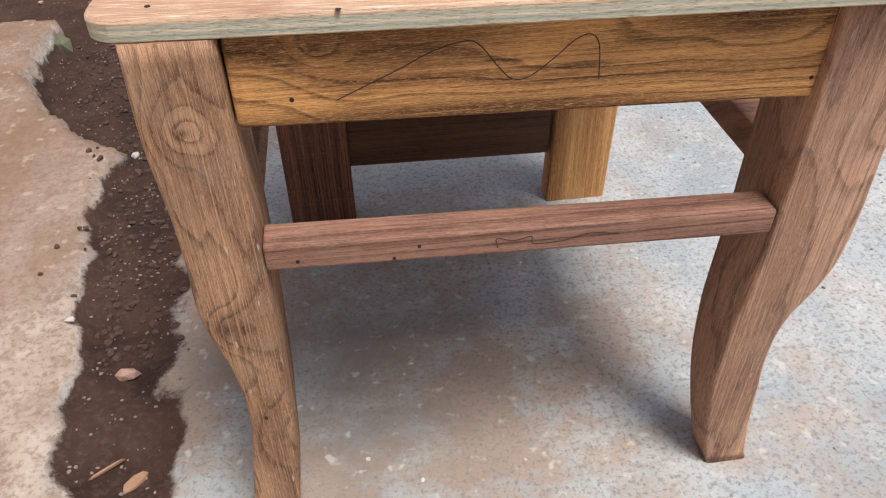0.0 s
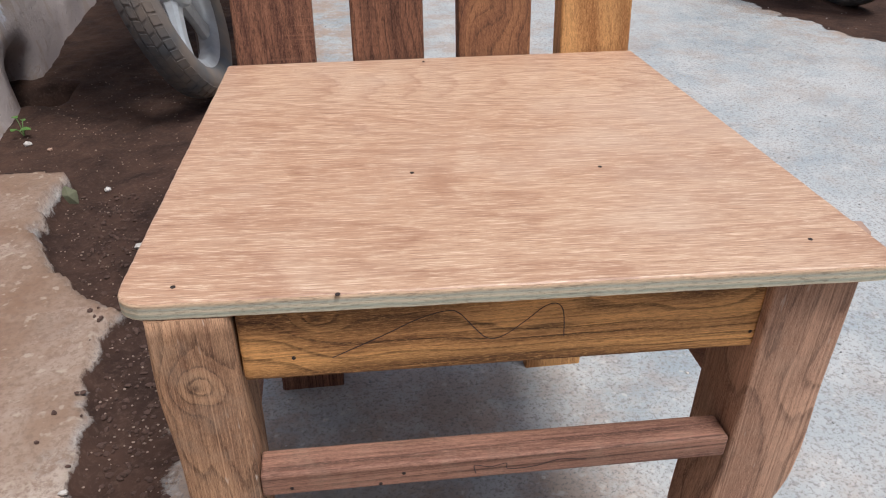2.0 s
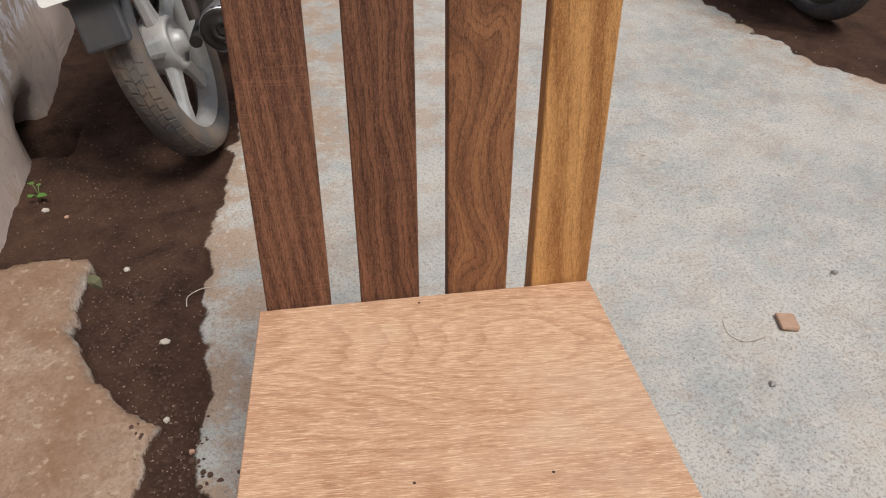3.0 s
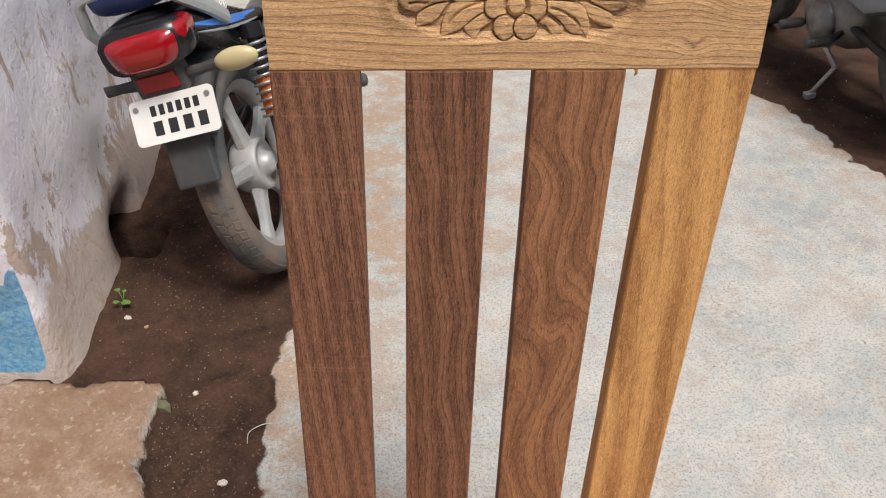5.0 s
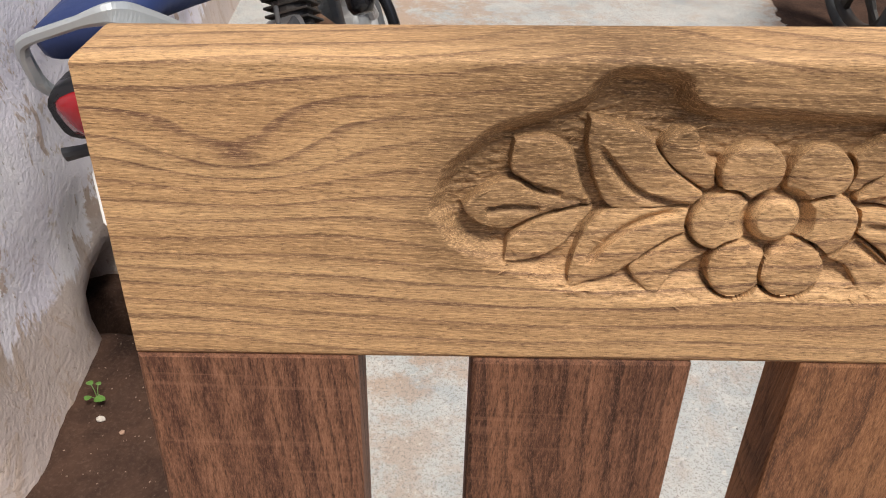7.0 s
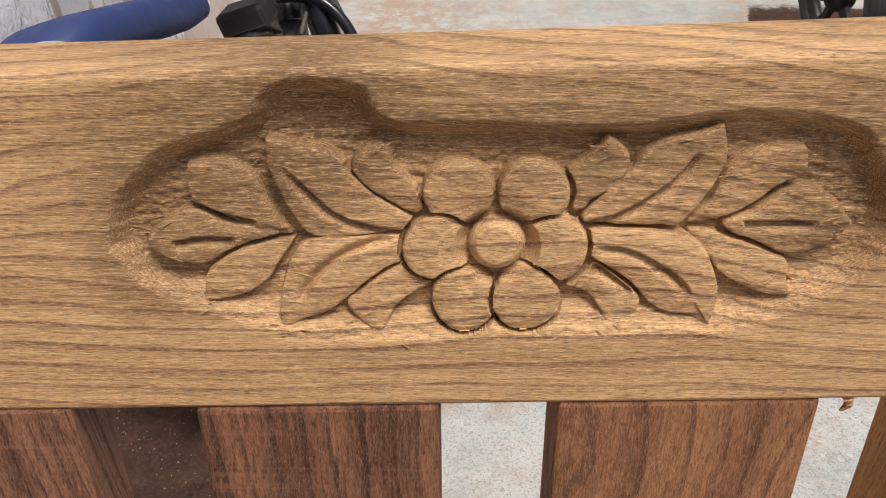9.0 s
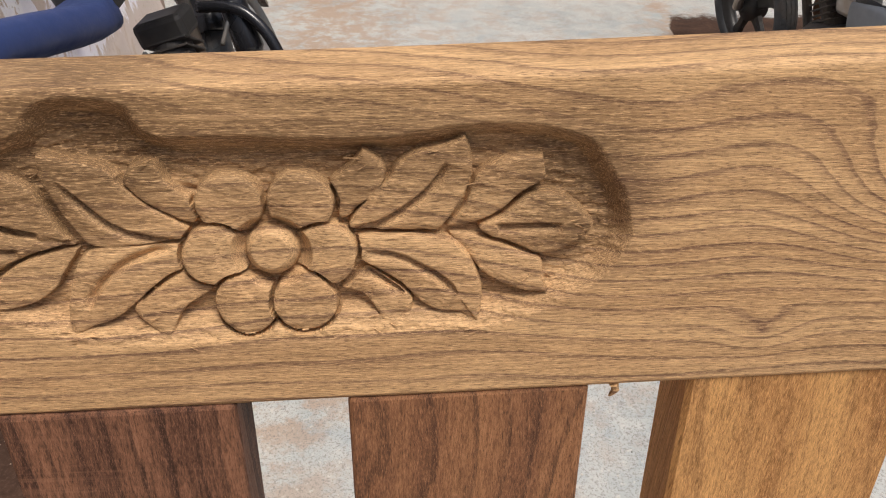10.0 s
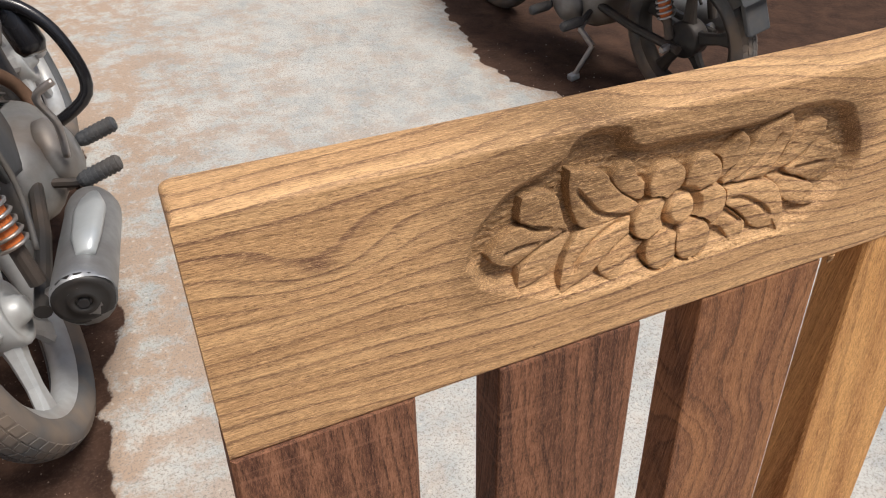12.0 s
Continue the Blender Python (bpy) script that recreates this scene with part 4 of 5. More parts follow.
def front_leg(side, material, label):
    """A cabriole leg: straight above, a knee, a thin ankle and a foot turned outward. side: -1 or 1."""
    zs = [0.0, 0.03, 0.065, 0.1, 0.13, 0.165, 0.19, 0.21, 0.235, 0.26, 0.29, 0.33, 0.38, 0.4365]
    if side > 0:
        outer = [0.989, 0.983, 0.979, 0.976, 0.973, 0.973, 0.979, 0.989, 0.9975, 1.000, 1.000, 0.998, 0.998, 0.998]
        inner = [0.951, 0.944, 0.938, 0.9335, 0.932, 0.932, 0.9335, 0.9355, 0.937, 0.938, 0.9385, 0.939, 0.9385, 0.938]
    else:
        outer = [0.543, 0.548, 0.553, 0.558, 0.562, 0.563, 0.5605, 0.557, 0.551, 0.549, 0.5505, 0.550, 0.547, 0.549]
        inner = [0.582, 0.586, 0.590, 0.592, 0.594, 0.5955, 0.596, 0.597, 0.5975, 0.598, 0.598, 0.598, 0.597, 0.597]
    front = [1.088, 1.0885, 1.089, 1.089, 1.089, 1.088, 1.0875, 1.087, 1.087, 1.087, 1.087, 1.087, 1.087, 1.087]
    backs = [1.121, 1.124, 1.129, 1.134, 1.138, 1.142, 1.144, 1.146, 1.147, 1.148, 1.149, 1.15, 1.15, 1.15]

    def fine(v):
        zz = np.linspace(0, 0.4365, 40)
        pts = curve([(z, a, 0) for z, a in zip(zs, v)], 6)
        return np.interp(zz, [p.x for p in pts], [p.y for p in pts])
    zz = np.linspace(0, 0.4365, 40)
    o, i, f, b = fine(outer), fine(inner), fine(front), fine(backs)
    bm = bmesh.new()
    rings = []
    for z, xo, xi, yf, yb in zip(zz, o, i, f, b):
        r = 0.003
        lo, hi = min(xo, xi), max(xo, xi)
        rings.append([(lo + r, yf, z), (hi - r, yf, z), (hi - r * 0.3, yf + r * 0.3, z), (hi, yf + r, z), (hi, yb - r, z), (hi - r, yb, z), (lo + r, yb, z), (lo, yb - r, z), (lo, yf + r, z), (lo + r * 0.3, yf + r * 0.3, z)])
    loft(bm, rings)
    for fc in bm.faces:
        fc.smooth = abs(fc.normal.z) < 0.9
    ob = part("front_leg", bm, material, chair, label, shift=BASE)
    return ob


leg_l = front_leg(-1, M_leg, "brown dusty cabriole leg with white scratches")
leg_r = front_leg(1, M_leg2, "pinkish brown cabriole leg")


def bar(name, lo, hi, material, label="", slope=0.0, bevel=0.002, upper=1.0):
    bm = bmesh.new()
    box(bm, lo, hi, bevel)
    for v in bm.verts:
        v.co.z += slope * (v.co.x - lo[0]) * (1 if v.co.z < (lo[2] + hi[2]) / 2 else upper)
    return part(name, bm, material, chair, label, shift=BASE)


apron = bar("front_apron", (0.5985, 1.0945, 0.381), (0.9385, 1.120, 0.4363), M_apron, "orange brown board with dark grain and a pencil line", slope=-0.027, upper=0.0)
front_bar = bar("front_stretcher", (0.5985, 1.088, 0.282), (0.937, 1.1125, 0.3015), M_str, "reddish brown bar with pencil marks", slope=-0.031)
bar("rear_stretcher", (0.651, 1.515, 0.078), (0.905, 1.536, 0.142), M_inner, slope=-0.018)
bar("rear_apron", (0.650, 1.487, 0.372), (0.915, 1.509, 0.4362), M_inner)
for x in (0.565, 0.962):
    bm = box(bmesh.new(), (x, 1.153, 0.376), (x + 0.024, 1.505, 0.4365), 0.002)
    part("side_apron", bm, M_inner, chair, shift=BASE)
    bm = box(bmesh.new(), (x, 1.155, 0.272), (x + 0.026, 1.508, 0.300), 0.002)
    part("side_stretcher", bm, M_str, chair, shift=BASE)


def pencil(parent, pts, y, r=0.00035):
    bm = bmesh.new()
    tube(bm, curve([(x, y, z) for x, z in pts], 8), r, 5)
    return part("pencil_line", bm, M_pencil, parent, "thin pencil curve", shift=BASE)


# pencil curves on the apron and the stretcher, drawn from the leg rightward
pencil(apron, [(0.6535, 0.3940), (0.6648, 0.3990), (0.6874, 0.4090), (0.7059, 0.4180), (0.7233, 0.4230), (0.7326, 0.4210), (0.7439, 0.4070), (0.7521, 0.3990), (0.7623, 0.4000), (0.7767, 0.4110), (0.7870, 0.4200), (0.7952, 0.4220), (0.8003, 0.4150), (0.8024, 0.3950)], 1.0945)
pencil(front_bar, [(0.7469, 0.2825), (0.7459, 0.2905), (0.7572, 0.2875), (0.7685, 0.2895), (0.7706, 0.2835), (0.7901, 0.2835), (0.8086, 0.2875), (0.8281, 0.2845)], 1.088)
for parent, spots in ((leg_l, ((0.5898, 0.4190), (0.5908, 0.3950), (0.5888, 0.2935), (0.5652, 0.4040), (0.5754, 0.1395))), (leg_r, ((0.9513, 0.4110), (0.9493, 0.3890), (0.9493, 0.2765))),
                      (apron, ((0.6299, 0.3965), (0.9339, 0.3850))), (front_bar, ((0.6956, 0.2905), (0.6792, 0.2825), (0.6186, 0.2875)))):
    for x, z in spots:
        bm = bmesh.new()
        y = {id(leg_l): 1.0875, id(leg_r): 1.0875, id(apron): 1.0945, id(front_bar): 1.088}[id(parent)]
        lathe(bm, [(0.0, -0.0004), (0.0013, -0.0004), (0.0013, 0.0006), (0.0, 0.0006)], (x, y, z), "y", 10)
        part("nail_hole", bm, M_nail, parent, shift=BASE)


# ---- motorcycles ----
M_tyre = plain("tyre_rubber", (0.085, 0.09, 0.095), 0.85, 0, 0.5, 40, (0.2, 0.15, 0.11), 0.5)
M_alloy = plain("alloy", (0.42, 0.435, 0.44), 0.45, 0.25, 0.3, 50, (0.3, 0.27, 0.24))
M_silver = plain("silver_paint", (0.46, 0.49, 0.5), 0.35, 0.35, 0.12, 60)
M_muf = plain("dull_steel", (0.36, 0.37, 0.38), 0.42, 0.7, 0.5, 30, (0.2, 0.18, 0.16), 0.4)
M_chrome = plain("dull_chrome", (0.42, 0.42, 0.43), 0.34, 0.8, 0.4, 45, (0.3, 0.24, 0.19))
M_black = plain("black_paint", (0.012, 0.012, 0.014), 0.22, 0, 0.3, 30)
M_plastic = plain("grey_black_plastic", (0.05, 0.053, 0.058), 0.6, 0, 0.4, 50, (0.1, 0.085, 0.07))
M_frame = plain("sooty_metal", (0.035, 0.033, 0.032), 0.5, 0.3, 0.5, 40, (0.09, 0.065, 0.048))
M_seat = plain("navy_vinyl", (0.022, 0.042, 0.14), 0.55, 0, 0.35, 160, None, 0.5)
M_seat2 = plain("black_vinyl", (0.02, 0.02, 0.022), 0.5, 0, 0.3, 120)
M_blue = plain("blue_stripe", (0.05, 0.22, 0.7), 0.3)
M_greyst = plain("silver_stripe", (0.42, 0.44, 0.46), 0.35, 0.3)
M_red = plain("red_lens", (0.3, 0.004, 0.008), 0.1, 0, 0.25, 25, Coat_Weight=0.6)
M_red2 = plain("red_reflector", (0.3, 0.008, 0.015), 0.2, 0, 0.3, 90)
M_white = plain("plate_white", (0.78, 0.78, 0.76), 0.45, 0, 0.08, 40, (0.66, 0.65, 0.62))
M_ink = plain("plate_black", (0.02, 0.02, 0.022), 0.5)
M_cream = plain("yellowed_lens", (0.56, 0.49, 0.27), 0.3, 0, 0.12, 30, (0.45, 0.36, 0.2))
M_orange = plain("orange_sleeve", (0.55, 0.14, 0.03), 0.5, 0, 0.35, 60)
M_engine = plain("engine_alloy", (0.24, 0.24, 0.235), 0.45, 0.45, 0.5, 35, (0.16, 0.12, 0.09), 0.4)
M_rust = plain("rusty_pipe", (0.16, 0.09, 0.055), 0.7, 0.3, 0.5, 40)
M_grey = plain("faded_grey_panel", (0.22, 0.24, 0.27), 0.5, 0, 0.3, 30)


def disc(bm, profile, centre, axis, steps=28):
    return lathe(bm, profile, centre, axis, steps)


def wheel(bike, name, centre, alloy, radius=0.292):
    cx, cy, cz = centre
    hub = part(name, disc(bmesh.new(), [(0.0, -0.06), (0.026, -0.06), (0.03, -0.042), (0.066, -0.038), (0.07, -0.02), (0.07, 0.03), (0.066, 0.036), (0.056, 0.036), (0.053, 0.03), (0.034, 0.03), (0.03, 0.046), (0.022, 0.06), (0.0, 0.06)], centre, "x", 36), alloy, bike, "cast alloy wheel with five spokes", True)
    # tyre: crowned tread with staggered blocks
    bm = bmesh.new()
    r = radius
    prof = [(r - 0.066, -0.03), (r - 0.055, -0.04), (r - 0.03, -0.0455), (r - 0.012, -0.038), (r - 0.004, -0.024), (r, -0.008), (r, 0.008), (r - 0.004, 0.024), (r - 0.012, 0.038), (r - 0.03, 0.0455), (r - 0.055, 0.04), (r - 0.066, 0.03)]
    disc(bm, prof, centre, "x", 72)
    part("tyre", bm, M_tyre, hub, "worn dusty black tyre", True)
    block = bmesh.new()
    for i in range(60):
        a0 = 2 * math.pi * i / 60
        for k, (l0, l1, ph) in enumerate(((-0.037, -0.021, 0.0), (-0.017, -0.002, 0.5), (0.002, 0.017, 0.0), (0.021, 0.037, 0.5))):
            a1, a2 = a0 + ph * 0.1047, a0 + (ph + 0.74) * 0.1047
            vs = []
            for a, l, up in ((a1, l0, 0), (a2, l0, 0), (a2, l1, 0), (a1, l1, 0), (a1, l0, 1), (a2, l0, 1), (a2, l1, 1), (a1, l1, 1)):
                base = r - 0.0095 * (abs(l) / 0.034) ** 2.2 - 0.002
                rr = base + 0.0042 * up
                sk = 0.02 * (1 if k % 2 else -1) * (l - l0) / 0.016
                vs.append(block.verts.new((cx + l, cy + rr * math.cos(a + sk), cz + rr * math.sin(a + sk))))
            for q in ((4, 5, 6, 7), (0, 1, 5, 4), (1, 2, 6, 5), (2, 3, 7, 6), (3, 0, 4, 7)):
                block.faces.new([vs[j] for j in q])
    part("tread", block, M_tyre, hub, "zigzag tread blocks")
    bm = bmesh.new()
    disc(bm, [(r - 0.062, -0.032), (r - 0.057, -0.032), (r - 0.066, -0.024), (r - 0.082, -0.014), (r - 0.082, 0.014), (r - 0.066, 0.024), (r - 0.057, 0.032), (r - 0.062, 0.032), (r - 0.072, 0.026), (r - 0.09, 0.016), (r - 0.09, -0.016), (r - 0.072, -0.026)], centre, "x", 56)
    part("rim", bm, alloy, hub, smooth=True)
    for i in range(5):
        a = 2 * math.pi * i / 5 + 0.3
        bm = bmesh.new()
        rings = []
        for t, w, d in ((0.05, 0.03, 0.021), (0.09, 0.023, 0.016), (0.15, 0.02, 0.013), (r - 0.085, 0.03, 0.014)):
            o, n = Vector((0, math.cos(a), math.sin(a))), Vector((0, -math.sin(a), math.cos(a)))
            p = Vector(centre) + o * t
            rings.append([p + n * w * c + Vector((d * e, 0, 0)) for c, e in ((-1, -0.5), (-0.6, -1), (0.6, -1), (1, -0.5), (1, 0.5), (0.6, 1), (-0.6, 1), (-1, 0.5))])
        loft(bm, rings)
        part("spoke", bm, alloy, hub)
    return hub


def shell(sections, sides=16, power=2.6):
    """A body through rounded sections (y, z, half width, half height, x)."""
    bm = bmesh.new()
    rings = []
    for y, z, w, h, x in sections:
        ring = []
        for i in range(sides):
            a = 2 * math.pi * i / sides
            c, s = math.cos(a), math.sin(a)
            ring.append((x + w * math.copysign(abs(c) ** (2 / power), c), y, z + h * math.copysign(abs(s) ** (2 / power), s)))
        rings.append(ring)
    return loft(bm, rings)


def motorcycle(m, label, old):
    """A small commuter motorcycle on its side stand; the rear wheel stands at the origin and it heads along y."""
    bike = thing("motorcycle", None, label, "motorcycle", matrix=m)
    rear = ("tail_cowl", "seat", "tail_lamp", "lamp_bezel", "reflector_mount", "reflector", "indicator_stalk", "indicator")

    def P(n, bm, mat, l="", s=False, to=None):
        if n in rear:
            for v in bm.verts:
                v.co.y *= 0.64 if v.co.y < 0 else 1
                v.co.z += 0.028
                if n in ("tail_cowl", "seat", "tail_lamp", "lamp_bezel"):
                    v.co.x *= 0.93 if "lamp" in n else 0.8
                if n == "tail_cowl":
                    v.co.z -= max(0.0, v.co.y + 0.16) * 0.3
                elif n == "seat":
                    v.co.z -= max(0.0, v.co.y + 0.1) * 0.1
        return part(n, bm, mat, to or bike, l, s)

    alloy = M_frame if old else M_alloy
    wheel(bike, "rear_wheel", (0, 0, 0.292), alloy)
    wheel(bike, "front_wheel", (0, 1.235, 0.292), alloy)
    body, stripe = (M_black, M_blue) if not old else (M_black, M_greyst)
    # tail and side cowl
    tail = P("tail_cowl", shell([(-0.36, 0.725, 0.075, 0.025, 0), (-0.33, 0.722, 0.105, 0.042, 0), (-0.22, 0.716, 0.122, 0.05, 0), (-0.05, 0.70, 0.125, 0.072, 0), (0.12, 0.665, 0.122, 0.085, 0), (0.3, 0.63, 0.115, 0.09, 0), (0.36, 0.62, 0.09, 0.07, 0)], 20), body, "glossy black tail with blue stripes" if not old else "", True)
    for dz, th, mt in ((0.0, 0.010, stripe), (-0.018, 0.0035, M_greyst)):
        for sx in (1, -1):
            bm = bmesh.new()
            rows = []
            for i in range(9):
                t = i / 8
                y = -0.17 + 0.37 * t
                z = 0.735 - 0.108 * t + dz - 0.008 * math.sin(t * 3)
                hw = 0.1 + 0.003 * math.sin(t * 3)
                w = th * math.sin(0.3 + t * 2.4)
                rows.append([(sx * (hw + 0.003), y, z - w), (sx * (hw + 0.003), y, z + w), (sx * (hw - 0.012), y, z + w), (sx * (hw - 0.012), y, z - w)])
            loft(bm, rows)
            P("stripe", bm, mt, to=tail)
    seat = P("seat", shell([(-0.31, 0.80, 0.09, 0.026, 0), (-0.29, 0.805, 0.112, 0.036, 0), (-0.12, 0.808, 0.125, 0.042, 0), (0.1, 0.79, 0.125, 0.042, 0), (0.3, 0.765, 0.11, 0.042, 0), (0.42, 0.77, 0.075, 0.05, 0), (0.46, 0.78, 0.05, 0.03, 0)], 20, 3.2), M_seat2 if old else M_seat, "navy blue ribbed vinyl seat" if not old else "black vinyl seat", True)
    # grab rail round the tail
    bm = bmesh.new()
    rings = []
    path = curve([(0.108, -0.01, 0.69), (0.113, -0.06, 0.722), (0.112, -0.12, 0.768), (0.105, -0.195, 0.822), (0.094, -0.228, 0.85), (0.072, -0.243, 0.862), (0.0, -0.25, 0.862), (-0.055, -0.247, 0.858), (-0.074, -0.243, 0.845), (-0.084, -0.236, 0.815), (-0.092, -0.226, 0.785), (-0.09, -0.21, 0.76)], 6)
    for i, p in enumerate(path):
        d = (path[min(i + 1, len(path) - 1)] - path[max(i - 1, 0)]).normalized()
        side = d.cross(Vector((0, 0, 1))).normalized()
        up = side.cross(d)
        f = abs(i / (len(path) - 1) - 0.5) * 2
        w, h = 0.008 + 0.004 * f, 0.009 + (0.016 * math.sin(min(1.0, f * 1.3) * 2.6) if i < len(path) / 2 else 0)
        rings.append([p + side * w * c + up * h * s for c, s in ((1, 0.5), (0.5, 1), (-0.5, 1), (-1, 0.5), (-1, -0.5), (-0.5, -1), (0.5, -1), (1, -0.5))])
    loft(bm, rings)
    P("grab_rail", bm, M_silver if not old else M_chrome, "silver grab rail")
    # lamp, reflector, fender, plate
    bm = shell([(-0.435, 0.70, 0.05, 0.022, 0.01), (-0.42, 0.702, 0.075, 0.036, 0.01), (-0.37, 0.706, 0.096, 0.041, 0.01), (-0.30, 0.71, 0.106, 0.042, 0.01)], 20, 3.5)
    for v in bm.verts:
        v.co.x *= 1.0 + (v.co.z - 0.70) * 3.0
    lamp = P("tail_lamp", bm, M_red, "red tail lamp lens", True)
    P("lamp_bezel", shell([(-0.40, 0.705, 0.096, 0.046, 0.005), (-0.33, 0.706, 0.112, 0.05, 0.005), (-0.28, 0.706, 0.114, 0.048, 0)], 20, 3.5), M_black, "", True)
    P("reflector_mount", box(bmesh.new(), (-0.058, -0.375, 0.595), (0.058, -0.30, 0.66), 0.008), M_plastic)
    P("reflector", box(bmesh.new(), (-0.045, -0.383, 0.612), (0.045, -0.372, 0.648), 0.003), M_red2, "red rectangular reflector")
    # rear mudguard: an arched trough over the wheel, then a flap
    bm = bmesh.new()
    rings = []
    for i in range(12):
        a = radians(75 + 62 * i / 11)
        rr, w = 0.345, 0.062
        y, z = rr * math.cos(a), 0.292 + rr * math.sin(a)
        dy, dz = math.cos(a), math.sin(a)
        rings.append([(w, y - 0.035 * dy, z - 0.035 * dz), (w, y, z), (0.5 * w, y + 0.012 * dy, z + 0.012 * dz), (-0.5 * w, y + 0.012 * dy, z + 0.012 * dz), (-w, y, z), (-w, y - 0.035 * dy, z - 0.035 * dz), (-w + 0.004, y - 0.035 * dy, z - 0.035 * dz), (0, y + 0.004 * dy, z + 0.004 * dz), (w - 0.004, y - 0.035 * dy, z - 0.035 * dz)])
    loft(bm, rings)
    P("rear_fender", bm, M_plastic, "dark grey plastic mudguard", True)
    bm = box(bmesh.new(), (-0.052, -0.011, 0.425), (0.052, 0.011, 0.60), 0.008)
    for v in bm.verts:
        v.co.x *= 1 + (0.6 - v.co.z) * 0.12
        v.co.y += -0.222 - (0.6 - v.co.z) * 0.42 + 0.9 * v.co.x ** 2
    P("mud_flap", bm, M_plastic, "scuffed grey plastic flap")
    bm = bmesh.new()
    out = []
    for cx, cz, a0 in ((0.088, 0.038, 0), (-0.088, 0.038, 90), (-0.088, -0.038, 180), (0.088, -0.038, 270)):
        out += [(cx + 0.012 * math.cos(radians(a0 + 15 * i)), cz + 0.012 * math.sin(radians(a0 + 15 * i))) for i in range(7)]
    loft(bm, [[(x, 0.0, z) for x, z in out], [(x, -0.0035, z) for x, z in out]])
    plate_m = Matrix.Translation((0.008, -0.262, 0.584)) @ Matrix.Rotation(radians(-31), 4, "X")
    bmesh.ops.transform(bm, verts=bm.verts, matrix=plate_m)
    plate = P("number_plate", bm, M_white if not old else M_plastic, "white metal plate with two rows of dark bars")
    if not old:
        for row, (z, n, w, h, x0, gap) in enumerate(((0.021, 6, 0.0125, 0.0225, -0.052, 0.0205), (-0.0175, 4, 0.021, 0.031, -0.052, 0.0355))):
            for i in range(n):
                bm = box(bmesh.new(), (x0 + gap * i, -0.0044, z - h / 2), (x0 + gap * i + w, -0.0032, z + h / 2), 0.0)
                bmesh.ops.transform(bm, verts=bm.verts, matrix=plate_m)
                P("plate_mark", bm, M_ink, "dark bar", to=plate)
        for sx in (-0.085, 0.085):
            bm = disc(bmesh.new(), [(0.0, -0.004), (0.005, -0.004), (0.0065, -0.002), (0.0065, 0.002), (0.0, 0.002)], (sx, -0.0035, 0.031), "y", 12)
            bmesh.ops.transform(bm, verts=bm.verts, matrix=plate_m)
            P("bolt", bm, M_chrome, to=plate)
    for sx in (1, -1):
        st = bmesh.new()
        tube(st, [(sx * 0.06, -0.335, 0.625), (sx * 0.10, -0.34, 0.628), (sx * 0.135, -0.345, 0.63)], [0.014, 0.011, 0.013], 10)
        stalk = P("indicator_stalk", st, M_plastic)
        if sx > 0 or old:
            bm = bmesh.new()
            bmesh.ops.create_uvsphere(bm, u_segments=20, v_segments=12, radius=1, matrix=Matrix.LocRotScale((sx * 0.178, -0.35, 0.632), None, (0.05, 0.03, 0.025)))
            P("indicator", bm, M_cream, "yellowed cream indicator lens", True, stalk)
    # suspension
    for sx in (1, -1):
        a, b = Vector((sx * 0.118, 0.075, 0.62)), Vector((sx * 0.108, -0.01, 0.335))
        bm = bmesh.new()
        tube(bm, [a, a.lerp(b, 0.5), b], [0.014, 0.014, 0.017], 12)
        shock = P("shock_absorber", bm, M_frame)
        bm = bmesh.new()
        d = b - a
        e1 = d.orthogonal().normalized()
        e2 = d.normalized().cross(e1)
        pts = [a + d * (0.06 + 0.68 * i / 108) + (e1 * math.cos(i * 0.6) + e2 * math.sin(i * 0.6)) * 0.029 for i in range(109)]
        tube(bm, pts, 0.0042, 6)
        P("spring", bm, M_chrome, "chromed coil spring", True, shock)
        P("sleeve", tube(bmesh.new(), [a.lerp(b, 0.40), a.lerp(b, 0.72)], 0.0225, 14), M_orange, "orange plastic sleeve", False, shock)
        P("shock_cap", tube(bmesh.new(), [a.lerp(b, -0.05), a.lerp(b, 0.07)], 0.03, 14), M_black, "", False, shock)
        P("swing_arm", tube(bmesh.new(), [(sx * 0.09, -0.04, 0.29), (sx * 0.095, 0.2, 0.30), (sx * 0.08, 0.46, 0.32)], 0.017, 10), M_frame)
        P("axle_nut", disc(bmesh.new(), [(0.0, -0.02), (0.013, -0.02), (0.016, -0.008), (0.016, 0.02), (0.0, 0.02)], (sx * 0.115, 0, 0.292), "x", 6), M_chrome)
    # exhaust
    bm = bmesh.new()
    mx = 0.185
    tube(bm, curve([(mx, -0.08, 0.315), (mx, -0.07, 0.315), (mx, 0.1, 0.285), (mx, 0.28, 0.255), (mx - 0.02, 0.38, 0.24)], 5), [0.055] * 2 + [0.059] * 14 + [0.054, 0.048, 0.04, 0.032, 0.022][:21 - 16], 18)
    muf = P("muffler", bm, M_muf, "dented chrome muffler with a dark end", True)
    P("muffler_cap", disc(bmesh.new(), [(0.0, 0.006), (0.014, 0.006), (0.015, -0.008), (0.026, -0.01), (0.03, 0.0), (0.044, -0.004), (0.055, -0.002), (0.057, 0.012), (0.0, 0.012)], (mx, -0.098, 0.318), "y", 28), M_frame, "", True, muf)
    P("outlet", disc(bmesh.new(), [(0.0, -0.010), (0.010, -0.010), (0.0105, 0.002), (0.0, 0.002)], (mx, -0.098, 0.318), "y", 16), M_ink, "", False, muf)
